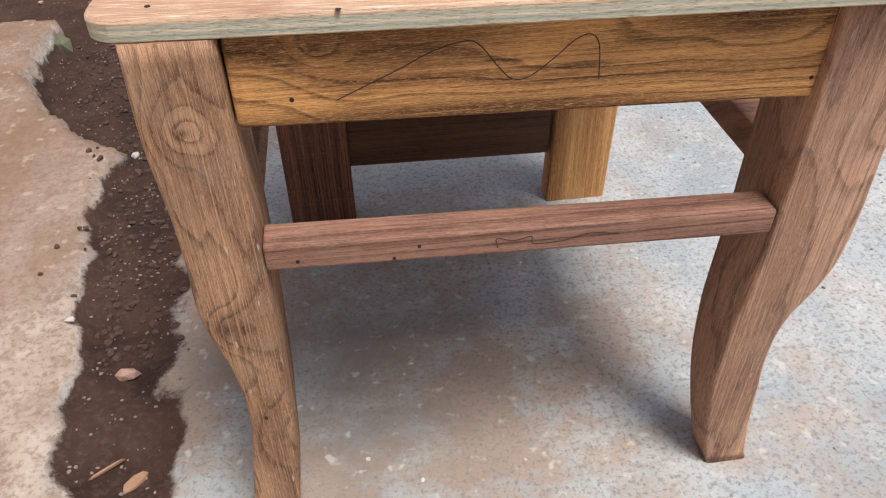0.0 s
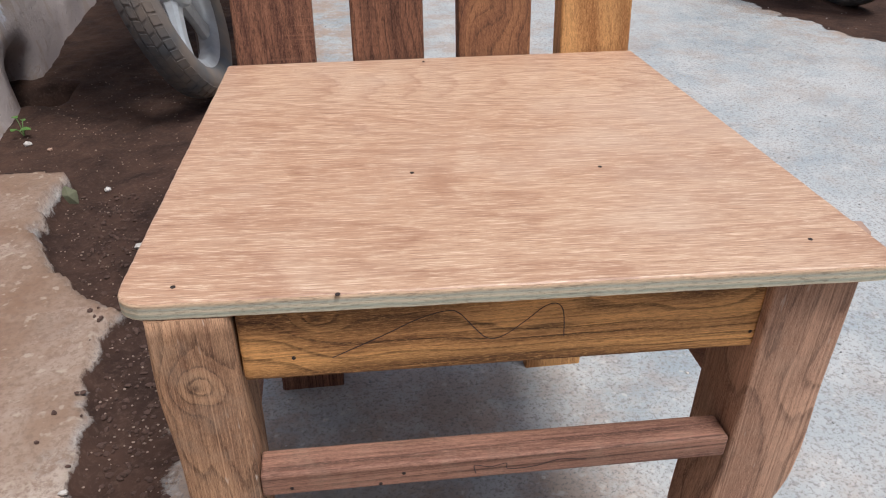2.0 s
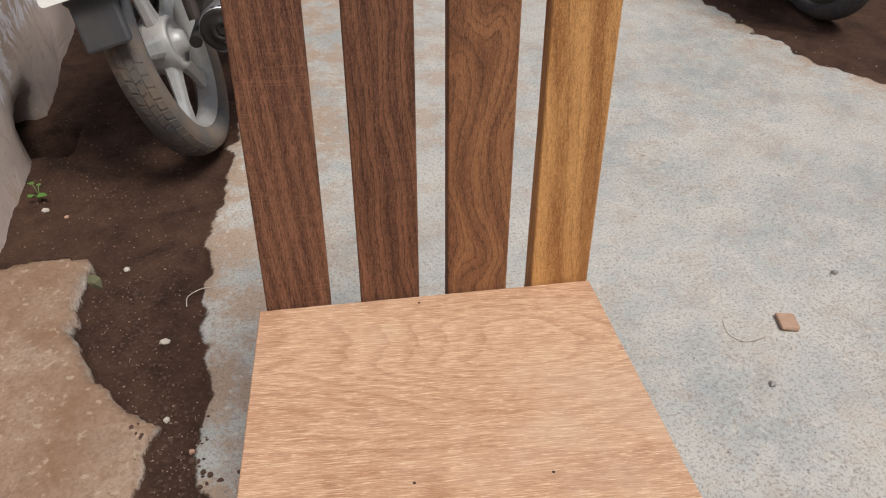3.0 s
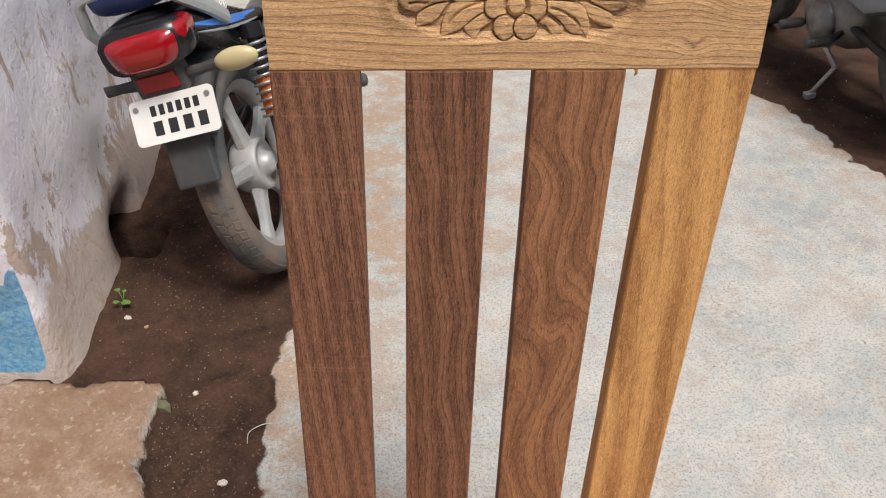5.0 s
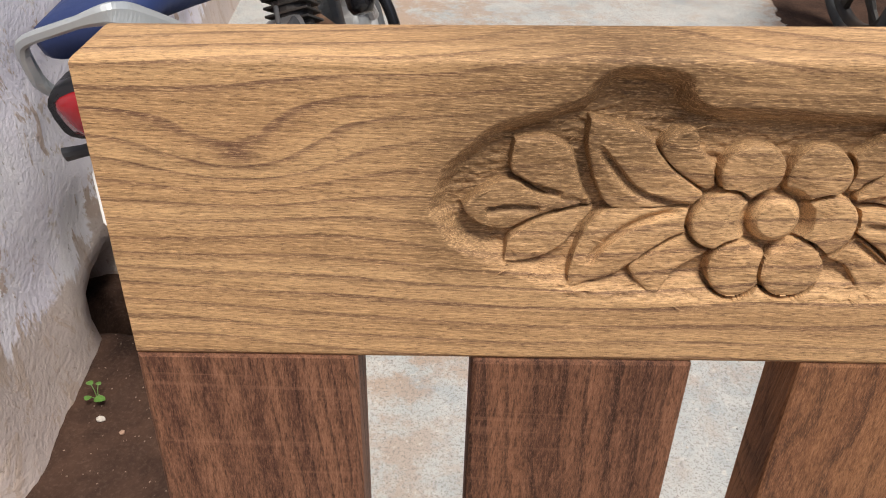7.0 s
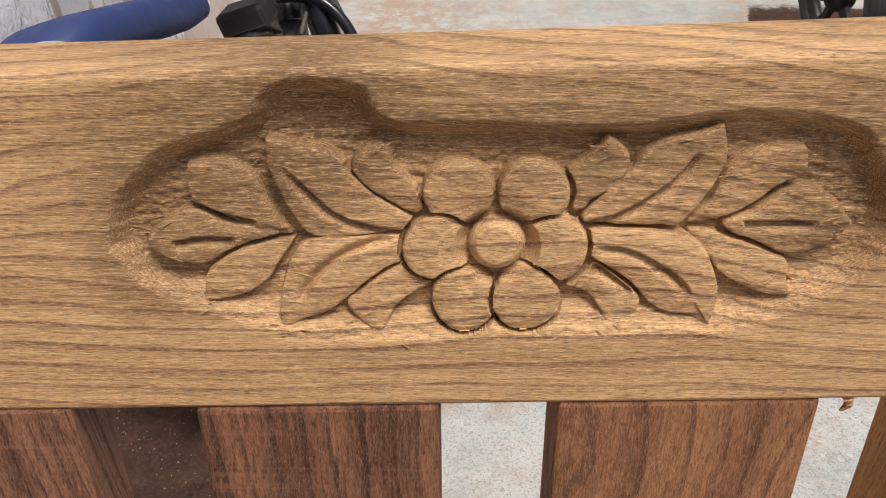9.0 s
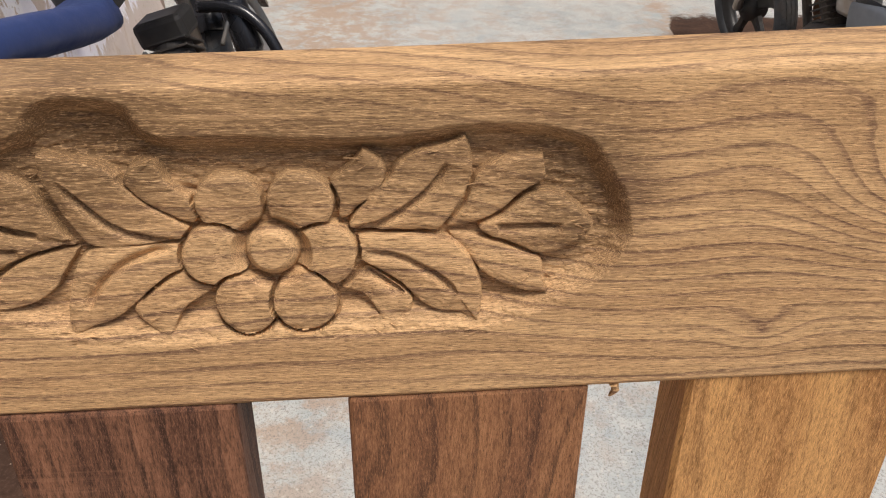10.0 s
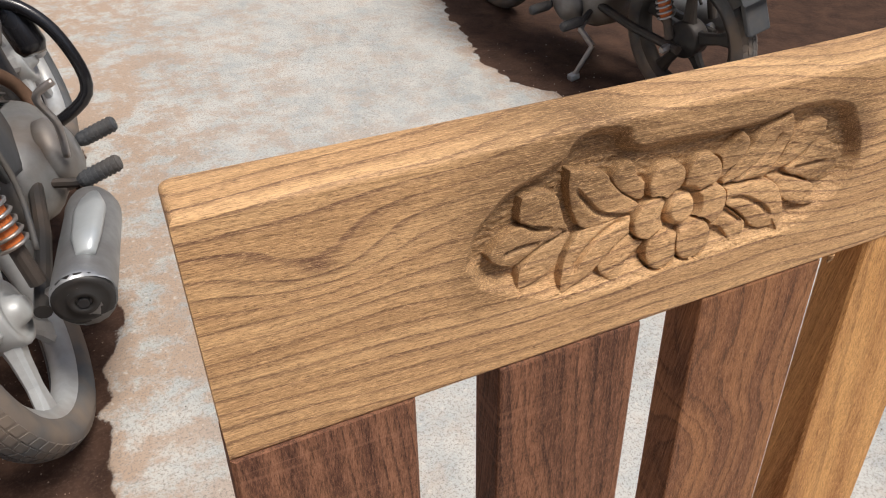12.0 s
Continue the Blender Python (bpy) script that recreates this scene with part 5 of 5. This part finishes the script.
    P("heat_shield", shell([(-0.02, 0.358, 0.018, 0.012, mx + 0.03), (0.05, 0.352, 0.03, 0.017, mx + 0.03), (0.17, 0.33, 0.034, 0.018, mx + 0.03), (0.28, 0.298, 0.02, 0.012, mx + 0.018)], 12), M_silver, "", True, muf)
    P("exhaust_pipe", tube(bmesh.new(), curve([(mx - 0.02, 0.36, 0.242), (0.15, 0.47, 0.20), (0.11, 0.62, 0.19), (0.08, 0.80, 0.24), (0.06, 0.86, 0.36), (0.03, 0.80, 0.46)], 6), 0.019, 12), M_rust, "rusty exhaust pipe", True)
    # engine
    P("crankcase", shell([(0.36, 0.31, 0.08, 0.08, 0), (0.42, 0.31, 0.125, 0.11, 0), (0.55, 0.30, 0.14, 0.12, 0), (0.68, 0.31, 0.125, 0.10, 0), (0.74, 0.32, 0.09, 0.07, 0)], 18, 3), M_engine, "dirty cast alloy crankcase", True)
    for sx, rad in ((1, 0.092), (-1, 0.085)):
        P("engine_cover", disc(bmesh.new(), [(0.0, sx * 0.028), (rad * 0.55, sx * 0.026), (rad * 0.85, sx * 0.012), (rad, -sx * 0.004), (rad, -sx * 0.03), (0.0, -sx * 0.03)], (sx * 0.148, 0.53, 0.30), "x", 28), M_engine, "", True)
    for i in range(8):
        c, s = math.cos(radians(28)), math.sin(radians(28))
        bm = box(bmesh.new(), (-0.062, -0.06, -0.0035), (0.062, 0.06, 0.0035), 0.002)
        bmesh.ops.transform(bm, verts=bm.verts, matrix=Matrix.Translation((0, 0.66 + 0.022 * i * s, 0.42 + 0.022 * i * c)) @ Matrix.Rotation(radians(-28), 4, "X"))
        P("cooling_fin", bm, M_frame)
    P("cylinder", tube(bmesh.new(), [(0, 0.64, 0.38), (0, 0.75, 0.6)], 0.052, 16), M_frame)
    P("cylinder_head", box(bmesh.new(), (-0.07, 0.68, 0.57), (0.07, 0.80, 0.64), 0.015), M_frame)
    P("carburettor", box(bmesh.new(), (-0.05, 0.50, 0.46), (0.06, 0.62, 0.55), 0.02), M_chrome)
    P("kick_starter", tube(bmesh.new(), curve([(0.17, 0.44, 0.33), (0.20, 0.42, 0.42), (0.20, 0.40, 0.50), (0.25, 0.40, 0.52)], 5), 0.009, 8), M_chrome, "", True)
    # frame
    for sx in (1, -1):
        P("frame_tube", tube(bmesh.new(), curve([(sx * 0.09, 0.02, 0.66), (sx * 0.09, 0.3, 0.58), (sx * 0.07, 0.42, 0.42), (sx * 0.07, 0.45, 0.26)], 5), 0.015, 10), M_frame, "", True)
        P("side_cover", shell([(0.18, 0.52, 0.012, 0.07, sx * 0.115), (0.28, 0.51, 0.02, 0.095, sx * 0.115), (0.42, 0.52, 0.012, 0.08, sx * 0.105)], 14), M_plastic, "", True)
        for y, mt in ((0.40, 0), (0.60, 1)):
            ob = P("footrest_bracket", tube(bmesh.new(), [(sx * 0.09, y + 0.02, 0.30), (sx * 0.17, y, 0.275)], 0.012, 8), M_frame)
            bm = bmesh.new()
            tube(bm, [(sx * 0.17, y, 0.275), (sx * 0.18, y, 0.277), (sx * 0.27, y, 0.285), (sx * 0.275, y, 0.285)], [0.014, 0.019, 0.019, 0.013], 12)
            P("footrest", bm, M_plastic, "ribbed black rubber footrest", False, ob)
            for j in range(7):
                P("rib", disc(bmesh.new(), [(0.017, -0.003), (0.021, -0.003), (0.021, 0.003), (0.017, 0.003)], (sx * (0.19 + 0.012 * j), y, 0.278 + 0.001 * j), "x", 12), M_plastic, "", False, ob)
    P("down_tube", tube(bmesh.new(), [(0, 0.98, 0.72), (0, 0.86, 0.45), (0, 0.80, 0.24)], 0.018, 10), M_frame)
    P("brake_cable", tube(bmesh.new(), curve([(0.12, 0.06, 0.36), (0.14, 0.14, 0.46), (0.145, 0.18, 0.60), (0.12, 0.3, 0.66)], 6), 0.006, 8), M_plastic, "", True)
    # leg guard and cable at the front right
    P("leg_guard", tube(bmesh.new(), curve([(0.05, 0.88, 0.60), (0.17, 0.86, 0.56), (0.23, 0.83, 0.45), (0.215, 0.80, 0.30), (0.05, 0.80, 0.24)], 6), 0.017, 12), M_black if not old else M_chrome, "", True)
    P("front_cylinder", tube(bmesh.new(), [(0.13, 0.96, 0.70), (0.135, 0.93, 0.62), (0.15, 0.86, 0.45), (0.15, 0.85, 0.43)], [0.03, 0.042, 0.042, 0.03], 18), M_black, "", True)
    # tank and front
    P("fuel_tank", shell([(0.40, 0.77, 0.06, 0.05, 0), (0.46, 0.81, 0.10, 0.075, 0), (0.62, 0.84, 0.135, 0.10, 0), (0.80, 0.84, 0.13, 0.10, 0), (0.90, 0.83, 0.07, 0.07, 0)], 20, 2.4), body, "", True)
    for sx in (1, -1):
        P("tank_stripe", shell([(0.50, 0.80, 0.006, 0.008, sx * 0.108), (0.62, 0.815, 0.008, 0.026, sx * 0.132), (0.76, 0.825, 0.008, 0.034, sx * 0.133)], 10), stripe)
        P("fork", tube(bmesh.new(), [(sx * 0.075, 1.235, 0.292), (sx * 0.075, 1.0, 0.82)], [0.021, 0.016], 12), M_chrome)
        bm = tube(bmesh.new(), curve([(sx * 0.06, 0.97, 0.90), (sx * 0.14, 0.96, 0.98), (sx * 0.30, 0.88, 0.99), (sx * 0.36, 0.85, 0.985)], 5), 0.011, 10)
        hb = P("handlebar", bm, M_black, "", True)
        P("grip", tube(bmesh.new(), [(sx * 0.27, 0.90, 0.99), (sx * 0.37, 0.845, 0.985)], 0.017, 12), M_plastic, "", False, hb)
        P("mirror_stem", tube(bmesh.new(), curve([(sx * 0.24, 0.91, 1.0), (sx * 0.27, 0.92, 1.10), (sx * 0.33, 0.92, 1.16)], 5), 0.006, 8), M_black, "", True, hb)
    bm = bmesh.new()
    rings = []
    for i in range(10):
        a = radians(20 + 120 * i / 9)
        y, z = 1.235 + 0.325 * math.cos(a), 0.292 + 0.325 * math.sin(a)
        dy, dz = math.cos(a), math.sin(a)
        rings.append([(0.058, y - 0.03 * dy, z - 0.03 * dz), (0.055, y, z), (0, y + 0.012 * dy, z + 0.012 * dz), (-0.055, y, z), (-0.058, y - 0.03 * dy, z - 0.03 * dz), (0, y + 0.006 * dy, z + 0.006 * dz)])
    loft(bm, rings)
    P("front_fender", bm, body, "", True)
    P("headlamp", shell([(0.98, 0.86, 0.06, 0.06, 0), (1.04, 0.85, 0.085, 0.085, 0), (1.10, 0.84, 0.085, 0.085, 0), (1.12, 0.84, 0.06, 0.06, 0)], 20), body, "", True)
    P("throttle_cable", tube(bmesh.new(), curve([(0.25, 0.92, 0.99), (0.30, 1.02, 0.92), (0.22, 1.03, 0.76), (0.15, 0.94, 0.6), (0.10, 0.8, 0.5)], 8), 0.0065, 8), M_plastic, "", True)
    return bike


BIKE = Matrix.Translation((0.362, 2.715, 0.003)) @ Matrix.Rotation(radians(-3), 4, "Z") @ Matrix.Rotation(radians(-17.5), 4, "Y")
first_bike = motorcycle(BIKE, "black and blue commuter motorcycle leaning on its stand beside the wall", False)
BIKE2 = Matrix.Translation((2.63, 3.43, -0.004)) @ Matrix.Rotation(radians(7), 4, "Z") @ Matrix.Rotation(radians(-11), 4, "Y")
old_bike = motorcycle(BIKE2, "old dirty black motorcycle parked on damp earth", True)
to2 = BIKE2.inverted()
foot, knee = to2 @ Vector((2.337, 3.76, 0.018)), to2 @ Vector((2.39, 3.74, 0.15))
part("side_stand", tube(bmesh.new(), [(-0.09, 0.44, 0.29), (knee + Vector((-0.02, 0.05, 0.06))), knee], 0.013, 10), M_chrome, old_bike, "bright metal side stand")
part("side_stand", tube(bmesh.new(), [knee, foot], 0.010, 10), M_chrome, old_bike)
part("stand_foot", box(bmesh.new(), tuple(foot - Vector((0.022, 0.016, 0.014))), tuple(foot + Vector((0.022, 0.016, 0.012))), 0.005), M_silver, old_bike)
part("side_panel", shell([(0.1, 0.56, 0.012, 0.05, -0.15), (0.25, 0.53, 0.02, 0.09, -0.15), (0.4, 0.52, 0.012, 0.07, -0.14)], 14), M_grey, old_bike, "faded grey side panel", True)
# number on the tail, in relief
txt = bpy.data.curves.new("tail_number", "FONT")
txt.body, txt.size, txt.extrude, txt.shear = "100", 0.03, 0.0006, 0.25
tmp = new("tail_number_curve", txt)
me = bpy.data.meshes.new_from_object(tmp)
bpy.data.objects.remove(tmp)
me.materials.append(M_white)
num = new("tail_number", me)
num.parent = next(o for o in first_bike.children if o.name.startswith("tail_cowl"))
num.matrix_local = Matrix.Translation((0.1015, -0.005, 0.705)) @ Matrix.Rotation(radians(-16), 4, "X") @ Matrix.Rotation(radians(90), 4, "Z") @ Matrix.Rotation(radians(90), 4, "X")


# ---- small things on the ground ----
M_peb = [plain("pebble_pale", (0.55, 0.5, 0.44), 0.85, 0, 0.4, 90), plain("pebble_pink", (0.45, 0.27, 0.2), 0.85, 0, 0.4, 90), plain("pebble_grey", (0.3, 0.29, 0.27), 0.85, 0, 0.4, 90)]
M_chip = plain("brick_chip", (0.42, 0.27, 0.19), 0.9, 0, 0.5, 70)
M_leaf = plain("weed_leaf", (0.09, 0.2, 0.035), 0.5, 0, 0.3, 60)
M_stem = plain("weed_stem", (0.12, 0.2, 0.06), 0.6)
M_wire = plain("thin_wire", (0.5, 0.45, 0.38), 0.5)
M_moss = plain("mossy_stone", (0.17, 0.17, 0.1), 0.95, 0, 0.6, 60)
M_crumb = plain("crumbs", (0.28, 0.2, 0.15), 0.9, 0, 0.5, 90)
M_chipwood = plain("chip_wood", (0.34, 0.19, 0.11), 0.8, 0, 0.5, 80)
M_soil = plain("soil_clod", (0.085, 0.047, 0.033), 0.95, 0, 0.5, 70)


def lump(bm, at, size, seed, flat=0.6):
    """An uneven small stone."""
    r = random.Random(seed)
    g = bmesh.ops.create_icosphere(bm, subdivisions=1, radius=1)
    rot = Euler((r.uniform(0, 6), r.uniform(0, 6), r.uniform(0, 6))).to_matrix()
    sc = (r.uniform(0.7, 1.2), r.uniform(0.6, 1.0))
    for v in g["verts"]:
        p = rot @ v.co
        p *= 1 + 0.35 * noise.noise(p * 1.7 + Vector((seed, 0, 0)))
        v.co = Vector(at) + Vector((p.x * size * sc[0], p.y * size * sc[1], p.z * size * flat))
    return bm


def stone(name, x, y, size, mat, label, seed, flat=0.6):
    bm = lump(bmesh.new(), (0, 0, size * flat * 0.55), size, seed, flat)
    ob = mesh_object(name, bm, mat)
    ob.location = (x, y, height(x, y))
    return tagged(ob, label, "stone", group="stones on the ground")


stone("pebble", 0.331, 1.732, 0.008, M_peb[0], "small white pebble lying on damp earth", 3)
stone("pebble", 0.307, 1.930, 0.010, M_peb[0], "pale pebble lying on damp earth", 5)
stone("pebble", 0.194, 2.178, 0.009, M_peb[0], "small white pebble beside the slab", 7)
stone("pebble", 0.400, 1.285, 0.013, M_peb[1], "pinkish stone chip lying on damp earth", 9)
stone("pebble", 0.383, 1.655, 0.009, M_peb[1], "pink pebble lying on damp earth", 12)
stone("pebble", 0.33, 1.36, 0.006, M_peb[0], "tiny pale pebble lying on damp earth", 14)
stone("pebble", -0.035, 2.43, 0.011, M_peb[0], "pale pebble beside a weed", 16)
stone("pebble", 0.02, 2.40, 0.008, M_chip, "orange brick crumb lying on damp earth", 18)
stone("mossy_stone", 0.137, 2.125, 0.022, M_moss, "dark mossy stone at the corner of the slab", 21, 1.1)
stone("rubble_stone", -0.23, 2.93, 0.03, M_peb[2], "grey rubble stone in a hollow under the wall", 23, 0.8)
stone("rubble_stone", -0.15, 2.74, 0.014, M_peb[2], "pale rubble stone beside the hollow", 25, 0.8)
stone("pebble", 1.806, 1.941, 0.012, M_peb[2], "grey pebble lying on concrete", 27)
stone("pebble", 1.487, 1.644, 0.010, M_peb[2], "small stone lying on concrete", 29)
stone("pebble", 1.55, 2.49, 0.007, M_peb[0], "white speck of stone on concrete", 31)

bm = box(bmesh.new(), (-0.022, -0.02, 0), (0.022, 0.02, 0.012), 0.003)
for v in bm.verts:
    v.co += Vector((0.004 * noise.noise(v.co * 90), 0.004 * noise.noise(v.co * 90 + Vector((3, 0, 0))), 0))
chip = mesh_object("brick_chip", bm, M_chip)
chip.matrix_world = pose(1.606, 1.80, height(1.606, 1.80), 0, 0, 80)
tagged(chip, "broken pinkish brick chip lying on concrete", "brick chip")


def wire(at, pts, label):
    bm = tube(bmesh.new(), curve([(x, y, 0.0012 + z) for x, y, z in pts], 6), 0.0011, 6)
    ob = mesh_object("bent_wire", bm, M_wire, True)
    ob.location = (*at, height(*at))
    return tagged(ob, label, "wire")


wire((1.50, 1.795), [(-0.03, 0.03, 0), (-0.035, -0.01, 0), (-0.01, -0.035, 0.002), (0.03, -0.03, 0.004), (0.045, -0.02, 0)], "bent wire lying on concrete")
wire((0.37, 2.06), [(-0.03, -0.03, 0), (-0.03, 0.0, 0.002), (0.0, 0.02, 0.004), (0.028, 0.018, 0.002), (0.03, 0.004, 0), (0.01, 0.0, 0)], "pale curled wire beside the damp earth")

weed = thing("weed", (-0.057, 2.478, height(-0.057, 2.478)), "small green weed growing from damp earth", "plant")
for i, (dx, dy, h, s) in enumerate(((-0.014, 0.014, 0.04, 0.008), (0.012, -0.012, 0.02, 0.012), (-0.016, -0.008, 0.018, 0.008), (-0.002, 0.022, 0.03, 0.006))):
    part("stem", tube(bmesh.new(), curve([(0, 0, -0.004), (dx * 0.4, dy * 0.4, h * 0.7), (dx, dy, h)], 4), 0.0011, 6), M_stem, weed)
    bm = bmesh.new()
    top, bot = [], []
    for j in range(14):
        a = 2 * math.pi * j / 14
        r = s * (1 - 0.12 * math.cos(a))
        p = Vector((dx + r * math.cos(a + i), dy + 0.8 * r * math.sin(a + i), h + 0.15 * r * math.sin(2 * a)))
        top.append(p + Vector((0, 0, 0.0006)))
        bot.append(p)
    loft(bm, [bot, top])
    part("leaf", bm, M_leaf, weed)


def scatter(name, count, pick, sizes, mat, label, seed):
    r = random.Random(seed)
    n = 0
    verts, faces = [], []
    base = bmesh.new()
    bmesh.ops.create_icosphere(base, subdivisions=1, radius=1)
    bv, bf = [v.co.copy() for v in base.verts], [[v.index for v in f.verts] for f in base.faces]
    base.free()
    while n < count:
        x, y = pick(r)
        s = r.uniform(*sizes) ** 1
        rot = Euler((r.uniform(0, 6), r.uniform(0, 6), r.uniform(0, 6))).to_matrix()
        sx, sy, sz = r.uniform(0.6, 1.3), r.uniform(0.6, 1.2), r.uniform(0.4, 0.9)
        z = height(x, y)
        o = len(verts)
        for p in bv:
            q = rot @ (p * r.uniform(0.75, 1.15))
            verts.append((x + q.x * s * sx, y + q.y * s * sy, z + s * 0.3 + q.z * s * sz))
        faces += [[k + o for k in f] for f in bf]
        n += 1
    me = bpy.data.meshes.new(name)
    me.from_pydata(verts, [], faces)
    me.materials.append(mat)
    return tagged(new(name, me), label, "debris", kind="stuff")


def on_strip(r):
    y = r.uniform(1.05, 3.0)
    a = float(np.interp(y, [1.05, 1.4, 1.7, 1.95, 2.17, 2.2, 3.0], [0.38, 0.33, 0.31, 0.13, 0.13, -0.08, -0.12]))
    b = float(np.interp(y, [1.05, 1.3, 1.65, 2.35, 3.0], [0.45, 0.46, 0.40, 0.37, 0.44]))
    return r.uniform(a, b), y


def on_edge(r):
    y = r.uniform(1.3, 2.15)
    a = float(np.interp(y, [1.3, 1.65, 2.0, 2.15], [0.40, 0.36, 0.24, 0.22]))
    return r.gauss(a, 0.035), y


def on_yard(r):
    return r.uniform(0.5, 2.6), r.uniform(1.0, 4.2)


scatter("gravel", 900, on_strip, (0.0006, 0.0024), M_crumb, "pale crumbs of stone on damp earth", 41)
scatter("soil_clods", 420, on_edge, (0.0018, 0.0058), M_soil, "dark clods of damp earth", 43)
scatter("grit", 700, on_yard, (0.001, 0.003), M_peb[2], "grit lying on the concrete", 45)
scatter("pale_grit", 500, on_yard, (0.001, 0.003), M_peb[0], "pale grit lying on the concrete", 47)

for dx, dy, ln, w, rz, lab in ((0.0, 0.0, 0.028, 0.013, 35, "pale splintered wood chip lying on damp earth"), (-0.028, 0.016, 0.036, 0.003, 28, "thin pale sliver of wood lying on damp earth")):
    bm = bmesh.new()
    out = [(-0.5, -0.3), (-0.2, -0.5), (0.25, -0.42), (0.5, -0.1), (0.38, 0.3), (0.05, 0.5), (-0.35, 0.34)]
    loft(bm, [[(x * ln, y * w, 0.001 + 0.003 * x) for x, y in out], [(x * ln * 0.95, y * w * 0.9, 0.0035 + 0.004 * x) for x, y in out]])
    ob = mesh_object("wood_chip", bm, M_chipwood)
    ob.matrix_world = pose(0.428 + dx, 1.155 + dy, height(0.428 + dx, 1.155 + dy) + 0.001, 0, 0, rz)
    tagged(ob, lab, "wood chip")
